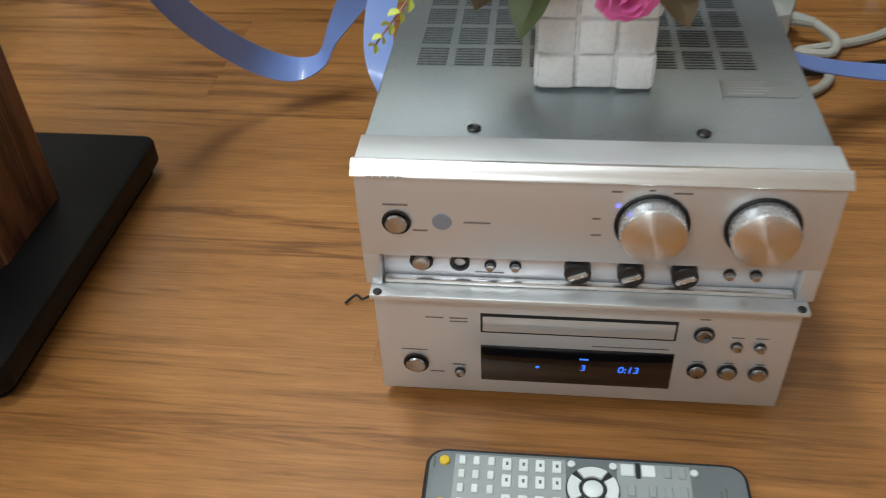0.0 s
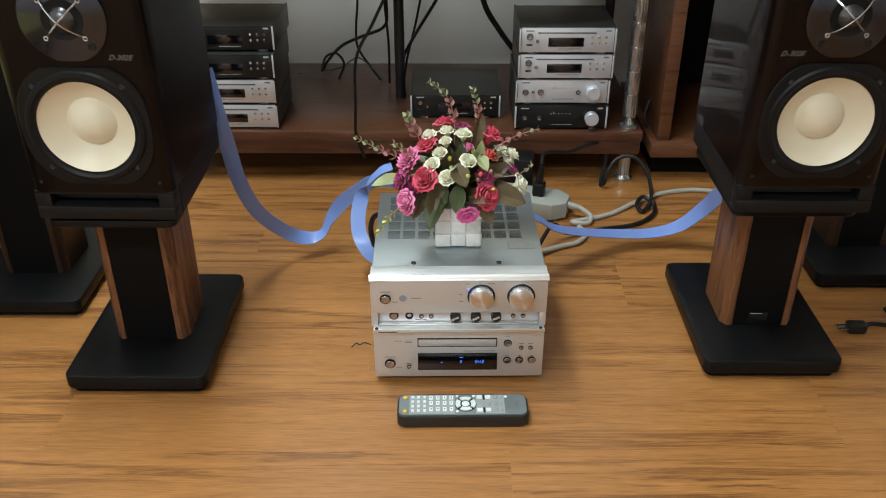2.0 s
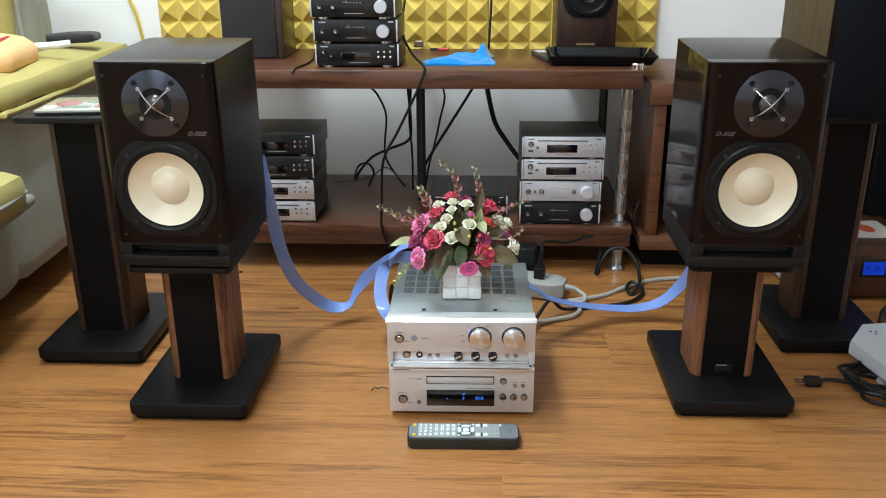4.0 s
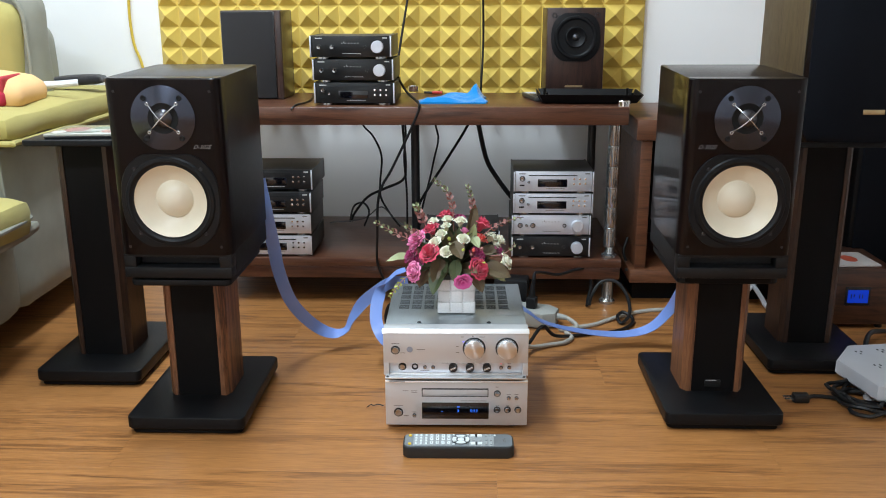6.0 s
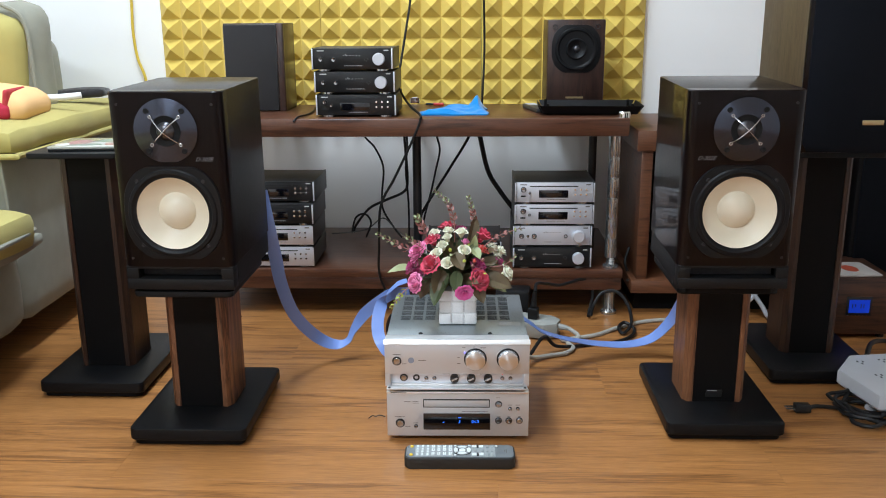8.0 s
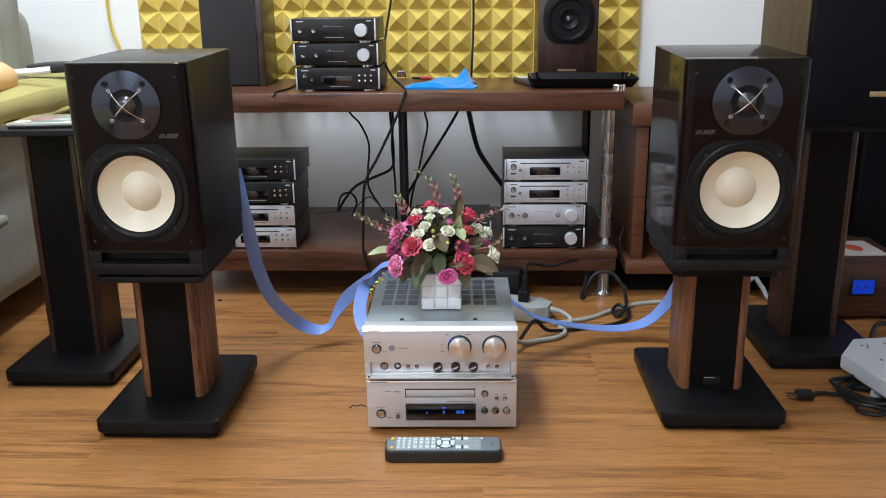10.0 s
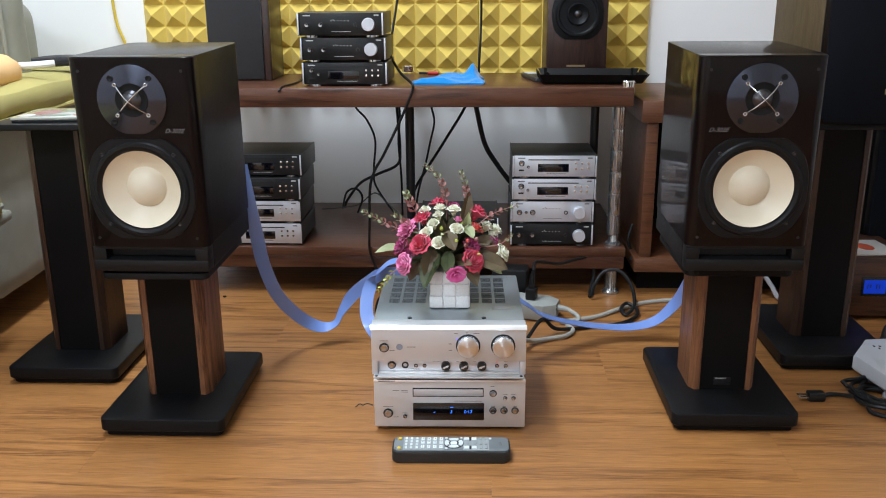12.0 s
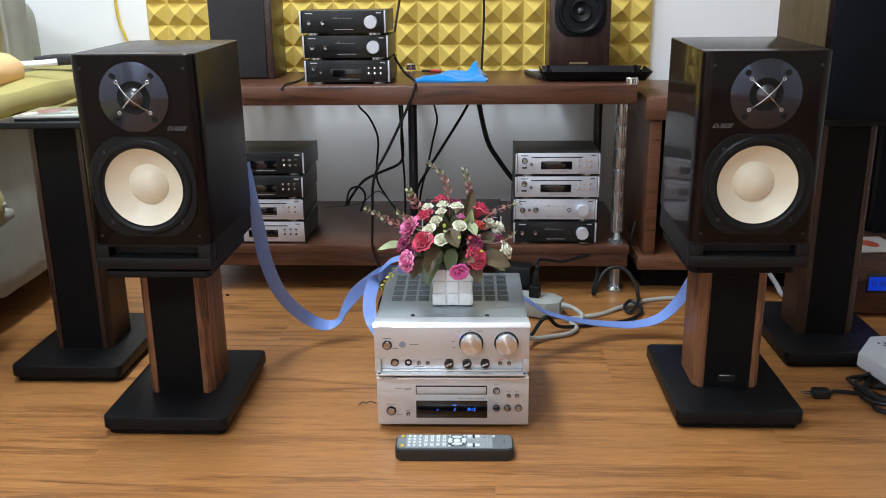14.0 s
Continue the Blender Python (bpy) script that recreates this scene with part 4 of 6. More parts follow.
M_RADIO = wood("radio_wood", (0.075, 0.029, 0.014), (0.051, 0.019, 0.009), (0.025, 0.0095, 0.005), scale=2.4, rough=0.4, ring=5)
radio = thing("clock_radio", pose(1.006, 0.588, 0), "brown wooden box with a glowing blue clock display", "clock radio")
part("body", box(-0.075, 0.075, 0.0, 0.21, 0.012, 0.160, 0.003), M_RADIO, radio)
for x in (-0.06, 0.06):
    for y in (0.02, 0.19):
        part("foot", lathe(disc_profile(0.01, 0.012), (x, y, 0), "z", 14), M_RUBBER, radio)
fr = part("display_frame", box(-0.040, 0.023, -0.002, 0.004, 0.062, 0.112, 0.0015), M_FACEBLACK, radio)
part("display", box(-0.034, 0.017, -0.0028, 0.0, 0.070, 0.104), M_LCD, fr, "bright blue display")
for k, x in enumerate((-0.027, -0.020, -0.006, 0.001)):
    part("segment", box(x, x + 0.0028, -0.0032, -0.0028, 0.082 + 0.003 * (k == 1), 0.093), M_LCDTEXT, fr)
leaflet = solo("leaflet", box(-0.062, 0.045, -0.06, 0.06, 0.0, 0.004, 0.0005), surface("leaflet_paper", (0.62, 0.60, 0.58), 0.4, var=0.1), "white and red printed leaflet lying on the wooden clock radio", "leaflet", m=pose(1.006, 0.663, 0.160, 0, 0, 4))
part("print_patch", prism([(0.02 * math.cos(a * 0.7) - 0.01, 0.03 * math.sin(a * 0.7)) for a in range(9)], 0.004, 0.0043), surface("leaflet_red", (0.55, 0.10, 0.05), 0.4), leaflet)

sub = thing("subwoofer", pose(1.197, 0.786, 0), "black floor-standing speaker box in the dark corner", "loudspeaker")
part("cabinet", box(-0.155, 0.155, 0.0, 0.34, 0.012, 0.50, 0.004), M_BLACK, sub)
part("grille", box(-0.145, 0.145, -0.012, 0.0, 0.03, 0.49, 0.004), M_CLOTHNAVY, sub)
for x in (-0.13, 0.13):
    for y in (0.03, 0.31):
        part("foot", lathe(disc_profile(0.015, 0.012), (x, y, 0), "z", 14), M_RUBBER, sub)

M_WHITEPL = surface("white_plastic", (0.50, 0.51, 0.54), 0.42, var=0.05, scale=20)
M_IVORY = surface("ivory_plastic", (0.34, 0.345, 0.315), 0.45, var=0.08, scale=20)
strip = thing("outlet_strip", pose(0.0, 0.014, 0.0), "large white multi-outlet power strip lying on a coil of black cable", "power strip")
body = part("body", prism([(0.818, 0.240), (0.874, 0.322), (1.080, 0.352), (1.100, 0.150), (1.000, 0.075), (0.846, 0.100)], 0.020, 0.056, 0.006), M_WHITEPL, strip)
part("step", prism([(0.880, 0.085), (0.950, 0.150), (1.095, 0.160), (1.100, 0.070), (1.000, 0.045)], 0.018, 0.046, 0.004), M_WHITEPL, strip)
for i in range(4):
    for j in range(2):
        cx, cy = 0.882 + 0.052 * i + 0.008 * j, 0.275 - 0.075 * j + 0.012 * i
        for dx, dy in ((-0.006, 0.006), (0.006, 0.006), (0.0, -0.006)):
            part("socket_hole", box(cx + dx - 0.0018, cx + dx + 0.0018, cy + dy - 0.0035, cy + dy + 0.0035, 0.0560, 0.0564), M_HOLE, body)
for x, y in ((0.86, 0.16), (0.92, 0.28), (1.05, 0.30), (1.05, 0.12)):
    part("foot", lathe(disc_profile(0.012, 0.020), (x, y, 0), "z", 12), M_WHITEPL, strip)

M_CABLE = surface("black_cable", (0.007, 0.007, 0.0075), 0.45, var=0.1, spec=0.35)
M_CABLEGREY = surface("pale_cable", (0.40, 0.385, 0.34), 0.5, var=0.08, scale=40)
coil = thing("power_cable", pose(0, 0.009, 0), "coil of black mains cable with a two-pin plug on the floor", "cable")
pts = []
for k in range(46):
    a = k * 0.62
    wob = random.uniform(-1, 1) * 0.016
    pts.append((0.838 + (0.052 + wob) * math.cos(a), 0.118 + (0.060 + wob) * math.sin(a) + 0.0006 * k, 0.006 + 0.0011 * k * (0.35 if k < 10 else 0.28) + 0.003 * (k % 3)))
pts = [(0.725, 0.148, 0.008), (0.760, 0.156, 0.008)] + pts + [(0.90, 0.04, 0.006), (0.99, 0.01, 0.005), (1.10, 0.03, 0.005)]
part("wire", tube(pts, 0.0042, 7, 4), M_CABLE, coil)
plug = part("plug", box(0.694, 0.727, 0.134, 0.156, 0.001, 0.019, 0.004), M_CABLE, coil, "black moulded plug")
for y in (0.139, 0.150):
    part("pin", box(0.676, 0.694, y - 0.003, y + 0.003, 0.0095, 0.0108), M_STEEL, plug)
solo("floor_cable", tube([(1.121, 0.553, 0.005), (1.038, 0.519, 0.020), (0.980, 0.462, 0.035), (0.940, 0.394, 0.020), (0.907, 0.338, 0.012)], 0.006, 8, 8), M_CABLE, "thick black cable on the floor behind the power strip", "cable")
solo("cable", tube([(0.921, 0.747, 0.006), (0.831, 0.717, 0.006), (0.806, 0.732, 0.037), (0.781, 0.747, 0.068), (0.731, 0.777, 0.088)], 0.006, 8, 8), M_WHITEPL, "white mains cable lying behind the tall stand", "cable")
solo("cable", tube([(0.694, 0.717, 0.006), (0.764, 0.727, 0.050), (0.787, 0.747, 0.062), (0.810, 0.767, 0.074), (0.860, 0.807, 0.094)], 0.005, 8, 8), M_WHITEPL, "white mains cable lying behind the tall stand", "cable")
solo("twist_wire", tube([(-0.184, 0.100, 0.002), (-0.176, 0.107, 0.005), (-0.170, 0.104, 0.004), (-0.162, 0.107, 0.006), (-0.150, 0.104, 0.004)], 0.0011, 6, 6), M_CABLE, "small bent black wire tie beside the disc player", "wire tie")
solo("crumb", prism([(0.005 * math.cos(k) , 0.004 * math.sin(k)) for k in range(6)], 0, 0.004, 0.001), M_CABLE, "tiny black speck lying on the floor", "crumb", m=pose(-0.614, 0.724, 0))


# ---- flat blue speaker cables ----
M_BLUERIB = surface("blue_ribbon", (0.20, 0.30, 0.66), 0.34, var=0.06, scale=10, coat=0.2)


def ribbon(points, dirs, width, label):
    p = smooth_path(points, 8)
    d = smooth_path(dirs, 8)
    bm = bmesh.new()
    rings = []
    n = len(p)
    for i in range(n):
        tang = (p[min(i + 1, n - 1)] - p[max(i - 1, 0)]).normalized()
        side = (d[i] - tang * d[i].dot(tang)).normalized()
        nor = tang.cross(side) * 0.0007
        a, b = p[i] - side * width / 2, p[i] + side * width / 2
        rings.append([bm.verts.new(q) for q in (a + nor, (a + b) / 2 + nor * 1.6, b + nor, b - nor, (a + b) / 2 - nor * 1.6, a - nor)])
    for a, b in zip(rings, rings[1:]):
        for k in range(6):
            bm.faces.new((a[k], a[(k + 1) % 6], b[(k + 1) % 6], b[k]))
    bm.faces.new(rings[0])
    bm.faces.new(rings[-1][::-1])
    return solo("flat_speaker_cable", bm, M_BLUERIB, label, "speaker cable", "flat speaker cables")


ribbon([(-0.423, 0.277, 0.441), (-0.406, 0.261, 0.363), (-0.399, 0.274, 0.297), (-0.395, 0.297, 0.229), (-0.379, 0.336, 0.146), (-0.344, 0.379, 0.080), (-0.305, 0.406, 0.046), (-0.272, 0.420, 0.048), (-0.256, 0.429, 0.077), (-0.230, 0.422, 0.115), (-0.195, 0.416, 0.147), (-0.160, 0.415, 0.169), (-0.119, 0.399, 0.176)],
       [(1, 0.1, 0.1), (1, 0.1, 0.15), (1, 0.1, 0.2), (1, 0, 0.3), (0.8, 0.1, 0.6), (0.5, 0.3, 0.8), (0.0, 0.7, 0.6), (-0.3, 0.9, 0.15), (-0.4, 0.75, 0.35), (-0.5, 0.25, 0.9), (-0.5, 0, 1), (-0.4, 0, 1), (-0.2, 0, 1)], 0.028,
       "pale blue flat ribbon cable hanging in a curve to the floor")
ribbon([(-0.125, 0.408, 0.204), (-0.150, 0.403, 0.194), (-0.176, 0.385, 0.168), (-0.188, 0.357, 0.135), (-0.186, 0.328, 0.101), (-0.168, 0.305, 0.074), (-0.151, 0.295, 0.064)],
       [(0.3, 1, 0.2), (0.3, 1, 0.3), (0.5, 0.8, 0.5), (0.9, 0.3, 0.2), (1, 0.2, 0.1), (0.9, -0.2, 0.3), (0.9, -0.2, 0.3)], 0.028,
       "pale blue flat ribbon cable looped beside the amplifier")
ribbon([(0.116, 0.326, 0.159), (0.158, 0.337, 0.127), (0.192, 0.355, 0.098), (0.255, 0.400, 0.064), (0.331, 0.441, 0.038), (0.401, 0.456, 0.031), (0.457, 0.457, 0.047), (0.492, 0.433, 0.097), (0.501, 0.375, 0.161), (0.504, 0.317, 0.223)],
       [(0, 1, 0.1), (0, 1, -0.1), (0.1, 1, -0.2), (0.1, 1, -0.15), (0, 1, 0.0), (0, 1, 0.1), (-0.1, 1, 0.2), (-0.2, 1, 0.3), (-0.2, 1, 0.3), (0, 1, 0.3)], 0.034,
       "pale blue flat ribbon cable curving over the floor")
solo("signal_cable", tube([(-0.140, 0.291, 0.163), (-0.155, 0.301, 0.149), (-0.162, 0.313, 0.114), (-0.151, 0.305, 0.064), (-0.141, 0.296, 0.054)], 0.005, 8, 8), M_CABLE, "black signal cable behind the amplifier", "cable")

# ---- power block behind the amplifier ----
pb = thing("extension_block", pose(0.192, 0.606, 0.0, 0, 0, -18), "off-white extension socket block on the floor behind the amplifier", "power strip")
part("body", prism([(-0.095, -0.040), (0.030, -0.042), (0.058, -0.020), (0.058, 0.020), (0.030, 0.042), (-0.095, 0.040)], 0.004, 0.042, 0.003), M_IVORY, pb)
part("cable_boot", tube([(0.054, 0.0, 0.028), (0.070, 0.0, 0.027), (0.084, 0.0, 0.026)], 0.009, 10, 4, 0.006), M_IVORY, pb)
part("foot", box(-0.08, 0.04, -0.03, 0.03, 0.0, 0.005), M_IVORY, pb)
plug2 = part("plug", box(-0.022, 0.004, -0.012, 0.014, 0.042, 0.072, 0.004), M_CABLE, pb, "black plug")
part("plug_neck", tube([(-0.009, 0.001, 0.074), (-0.008, 0.002, 0.095), (-0.006, 0.003, 0.112)], 0.0085, 10, 4, 0.005), M_CABLE, plug2)
adapter = solo("power_adapter", box(-0.045, 0.045, -0.03, 0.03, 0.0, 0.092, 0.006), M_CABLE, "black mains adapter box beside the extension block", "power adapter", m=pose(0.136, 0.715, 0.0, 0, 0, -8))
solo("mains_cable", tube([(0.188, 0.613, 0.112), (0.193, 0.643, 0.125), (0.219, 0.678, 0.115), (0.261, 0.713, 0.100), (0.314, 0.749, 0.104), (0.345, 0.772, 0.095), (0.356, 0.770, 0.055), (0.346, 0.750, 0.018), (0.341, 0.726, 0.008)], 0.0042, 8, 8), M_CABLE, "black mains cable rising from the extension block", "cable")
solo("mains_cable", tube([(0.165, 0.414, 0.020), (0.201, 0.465, 0.045), (0.237, 0.488, 0.012), (0.324, 0.522, 0.005), (0.391, 0.543, 0.005), (0.433, 0.579, 0.008), (0.445, 0.620, 0.012), (0.424, 0.644, 0.020), (0.406, 0.620, 0.014), (0.416, 0.600, 0.006), (0.441, 0.638, 0.020), (0.441, 0.698, 0.050), (0.416, 0.735, 0.075), (0.378, 0.741, 0.070), (0.354, 0.727, 0.040), (0.346, 0.720, 0.012)], 0.0045, 8, 8), M_CABLE, "curled black cable lying on the floor", "cable")
solo("mains_cable", tube([(0.455, 0.796, 0.090), (0.471, 0.849, 0.080), (0.457, 0.865, 0.120), (0.469, 0.883, 0.160)], 0.004, 8, 8), M_CABLE, "black cable beside the chrome post", "cable")
solo("grey_cable", tube([(0.272, 0.580, 0.026), (0.294, 0.563, 0.014), (0.286, 0.545, 0.006), (0.253, 0.551, 0.005), (0.289, 0.563, 0.006), (0.346, 0.591, 0.005), (0.408, 0.643, 0.006), (0.476, 0.690, 0.005), (0.549, 0.709, 0.005), (0.626, 0.704, 0.005), (0.720, 0.741, 0.005), (0.806, 0.836, 0.006)], 0.0055, 10, 8), M_CABLEGREY, "thick pale grey mains cable on the floor", "cable")
solo("grey_cable", tube([(0.150, 0.380, 0.030), (0.175, 0.414, 0.012), (0.216, 0.443, 0.006), (0.254, 0.460, 0.006), (0.275, 0.494, 0.006), (0.265, 0.528, 0.006)], 0.0055, 10, 8), M_CABLEGREY, "thick pale grey cable looped on the floor", "cable")


# ---- cables behind the rack ----
def hang(points, r, label, m=None):
    return solo("hanging_cable", tube(points, r, 8, 7), m or M_CABLE, label, "cable", "cables round the rack")


hang([(-0.161, 1.169, 0.912), (-0.162, 1.153, 0.842), (-0.171, 1.087, 0.759), (-0.183, 1.032, 0.669), (-0.186, 0.965, 0.614), (-0.150, 0.838, 0.573), (-0.112, 0.744, 0.552), (-0.110, 0.735, 0.538), (-0.119, 0.733, 0.513), (-0.140, 0.735, 0.467), (-0.184, 0.738, 0.379), (-0.209, 0.738, 0.336), (-0.222, 0.737, 0.291), (-0.226, 0.738, 0.199), (-0.228, 0.740, 0.125), (-0.210, 0.738, 0.071)], 0.0034, "black cable hanging over the front of the rack")
hang([(0.058, 1.194, 0.913), (0.057, 1.198, 0.844), (0.059, 1.205, 0.695), (0.053, 1.167, 0.554), (0.049, 1.171, 0.474)], 0.0034, "black cable running down the yellow foam")
hang([(-0.309, 1.109, 0.521), (-0.304, 1.102, 0.453), (-0.271, 1.094, 0.414), (-0.248, 1.097, 0.354), (-0.254, 1.101, 0.274), (-0.250, 1.083, 0.226), (-0.221, 1.117, 0.161), (-0.195, 1.092, 0.136)], 0.003, "thin black cable hanging behind the rack")
hang([(-0.180, 1.030, 0.512), (-0.176, 1.022, 0.458), (-0.168, 1.008, 0.339), (-0.180, 1.030, 0.293), (-0.239, 1.062, 0.260), (-0.293, 1.083, 0.229), (-0.344, 1.155, 0.161), (-0.354, 1.154, 0.136)], 0.004, "black cable curving behind the rack")
hang([(-0.086, 1.109, 0.516), (-0.084, 1.102, 0.453), (-0.075, 1.094, 0.407), (-0.088, 1.097, 0.346), (-0.101, 1.080, 0.286), (-0.121, 1.064, 0.211), (-0.134, 1.104, 0.136)], 0.003, "thin black cable hanging behind the rack")
hang([(0.034, 1.089, 0.515), (0.015, 1.082, 0.453), (-0.049, 1.067, 0.349), (-0.108, 1.042, 0.259), (-0.133, 1.014, 0.213), (-0.144, 1.056, 0.136)], 0.004, "black cable slanting behind the rack")
hang([(0.034, 0.990, 0.510), (0.045, 0.982, 0.466), (0.069, 0.987, 0.364), (0.103, 0.990, 0.305), (0.143, 0.993, 0.251), (0.178, 1.005, 0.207)], 0.0068, "thick black cable hanging behind the rack")
hang([(-0.173, 1.000, 0.511), (-0.166, 1.003, 0.439), (-0.172, 1.007, 0.363), (-0.166, 1.012, 0.261), (-0.170, 1.068, 0.136)], 0.003, "thin black cable beside the rear post")
hang([(-0.359, 1.154, 0.136), (-0.334, 1.075, 0.202), (-0.304, 1.064, 0.216), (-0.285, 1.055, 0.191), (-0.307, 1.105, 0.134)], 0.003, "small loop of black cable on the lower shelf")
hang([(-0.420, 1.142, 0.135), (-0.359, 1.142, 0.140), (-0.308, 1.154, 0.148), (-0.250, 1.075, 0.201), (-0.216, 1.117, 0.156), (-0.185, 1.104, 0.135)], 0.002, "thin grey cable along the lower shelf", surface("grey_cable_thin", (0.12, 0.12, 0.12), 0.5))
hang([(-0.436, 1.024, 0.544), (-0.421, 0.917, 0.544), (-0.422, 0.827, 0.544), (-0.435, 0.762, 0.544), (-0.443, 0.742, 0.534)], 0.0025, "black cable lying over the shelf edge")
hang([(-1.038, 1.237, 0.957), (-1.034, 1.242, 0.858), (-1.039, 1.246, 0.763), (-1.034, 1.250, 0.679), (-1.016, 1.251, 0.619), (-1.004, 1.257, 0.510)], 0.0045, "yellow cable hanging on the white wall", surface("yellow_cable", (0.70, 0.50, 0.05), 0.45))


# ---- things on the top shelf ----
ss = thing("satellite_speaker", pose(-0.586, 0.939, TOP), "small dark wooden speaker with black cloth grille on the shelf", "loudspeaker", "small shelf speakers")
M_SSWOOD = wood("small_speaker_wood", (0.042, 0.018, 0.012), (0.028, 0.0115, 0.008), (0.016, 0.007, 0.005), scale=3, rough=0.4, axis="Z", ring=5, coat=0.3)
part("cabinet", box(-0.085, 0.085, 0.010, 0.150, 0.0, 0.242, 0.003), M_SSWOOD, ss)
part("side_strip", box(0.066, 0.086, -0.002, 0.012, 0.0, 0.242, 0.004), M_SSWOOD, ss)
part("grille", box(-0.0820, 0.0655, -0.006, 0.010, 0.003, 0.239, 0.005), M_CLOTH, ss, "black cloth grille")

s2 = thing("satellite_speaker", pose(0.316, 1.008, TOP), "small dark wooden speaker with uncovered black driver on the shelf", "loudspeaker", "small shelf speakers")
part("cabinet", box(-0.081, 0.081, 0.0, 0.165, 0.0, 0.246, 0.003), M_SSWOOD, s2)
dr = part("driver_frame", prism([(x, z + 0.166) for x, z in squircle(0.070, 0.066)], 0.0, 0.004, 0.001, FRONT), M_GASKET, s2)
part("surround", lathe([(0.060, 0.0042), (0.057, 0.0085), (0.052, 0.0085), (0.048, 0.0050), (0.030, 0.0042)], (0, 0, 0.166), "y", 48), M_RUBBER, dr)
part("whizzer_cone", lathe([(0.030, 0.0044), (0.028, 0.011), (0.026, 0.0115), (0.018, 0.0060), (0.010, 0.0048)], (0, 0, 0.166), "y", 40), M_GASKET, dr)
part("dust_cap", lathe([(0.0105, 0.0046), (0.008, 0.0100), (0.004, 0.0125), (0, 0.0132)], (0, 0, 0.166), "y", 28), M_DOME, dr)
for x in (-0.060, 0.060):
    part("grille_socket", lathe([(0.0075, 0.0), (0.0075, 0.002), (0.005, 0.002), (0.0045, -0.001), (0, -0.001)], (x, 0, 0.226), "y", 16), M_DARKMETAL, s2)
print_bar(s2, -0.026, 0.024, 0, 0.030, 0.0055, M_GOLD)

tray = thing("plastic_tray", pose(0.335, 0.901, TOP, 0, 0, -3), "black plastic cover lying open like a tray on the shelf", "tray")
part("floor_sheet", box(-0.115, 0.128, -0.085, 0.060, 0.003, 0.006), M_BLACK, tray)


def tray_side(a, b, lean):
    """One leaning side wall of the tray from a to b."""
    a, b = Vector(a), Vector(b)
    d = (b - a).normalized()
    out = Vector((d.y, -d.x, 0)) * lean
    bm = bmesh.new()
    n = out.normalized() * 0.0022
    lo = [a, b, b + n, a + n]
    hi = [q + out + Vector((0, 0, 0.023)) for q in (a - d * 0.012, b + d * 0.012, b + d * 0.012 + n, a - d * 0.012 + n)]
    v = [bm.verts.new(q) for q in lo + hi]
    for f in ((0, 1, 5, 4), (1, 2, 6, 5), (2, 3, 7, 6), (3, 0, 4, 7), (4, 5, 6, 7), (3, 2, 1, 0)):
        bm.faces.new([v[k] for k in f])
    return part("side_wall", bm, M_BLACK, tray)


tray_side((-0.115, -0.085, 0.003), (0.128, -0.085, 0.003), 0.016)
tray_side((0.128, -0.085, 0.003), (0.128, 0.060, 0.003), 0.016)
tray_side((0.128, 0.060, 0.003), (-0.115, 0.060, 0.003), 0.016)
tray_side((-0.115, 0.060, 0.003), (-0.115, -0.085, 0.003), 0.016)
for x, y in ((-0.105, -0.078), (0.12, 0.05), (0.118, -0.078), (-0.108, 0.052)):
    part("peg", lathe(disc_profile(0.004, 0.025), (x, y, 0.005), "z", 10), M_BLACK, tray)
for x in (-0.1, 0.11):
    part("foot", box(x - 0.008, x + 0.008, -0.07, 0.05, 0.0, 0.003), M_BLACK, tray)
hs = thing("handset", pose(0.202, 0.949, TOP, 0, 0, 102), "slim dark grey remote handset lying beside the tray", "remote control")
part("body", box(-0.075, 0.075, -0.019, 0.019, 0.0, 0.013, 0.004), M_CASE, hs)
part("key_panel", box(0.02, 0.066, -0.014, 0.014, 0.013, 0.0138), M_PRINTLIGHT, hs)

M_CLOTHBLUE = surface("blue_microfibre", (0.006, 0.22, 0.60), 0.9, var=0.1, scale=30, bump=0.5, bscale=1600, sheen=0.4)
bm = bmesh.new()
nx, ny = 28, 20
grid = []
for j in range(ny + 1):
    row = []
    for i in range(nx + 1):
        u, v = i / nx, j / ny
        x = -0.088 + 0.178 * u + 0.006 * math.sin(v * 7)
        y = -0.045 + (0.085 + 0.06 * u ** 2) * v + 0.004 * math.sin(u * 9)
        peak = 0.036 * math.exp(-((u - 0.90) / 0.10) ** 2 - ((v - 0.75) / 0.22) ** 2)
        ridge = 0.011 * math.exp(-((u - 0.35 - 0.2 * v) / 0.22) ** 2) * (0.4 + 0.6 * v) + 0.007 * (0.5 + 0.5 * math.sin(6 * u + 5 * v))
        z = 0.006 + ridge + peak + 0.006 * noise.noise(Vector((u * 5, v * 5, 3)))
        edge = min(u, 1 - u, v, 1 - v)
        z = max(0.004, z * min(1, 0.35 + edge * 6))
        row.append(bm.verts.new((x, y, z)))
    grid.append(row)
for j in range(ny):
    for i in range(nx):
        bm.faces.new((grid[j][i], grid[j][i + 1], grid[j + 1][i + 1], grid[j + 1][i]))
rim = [e for e in bm.edges if len(e.link_faces) == 1]
ext = bmesh.ops.extrude_edge_only(bm, edges=rim)
for v in [g for g in ext["geom"] if isinstance(g, bmesh.types.BMVert)]:
    v.co.z = 0.0003
solo("cleaning_cloth", bm, M_CLOTHBLUE, "crumpled bright blue cleaning cloth lying on the shelf", "cloth", m=pose(-0.027, 0.862, TOP))
pen = thing("screwdriver", pose(-0.091, 1.085, TOP, 0, 0, -12), "small red and black tool lying behind the cloth", "tool")
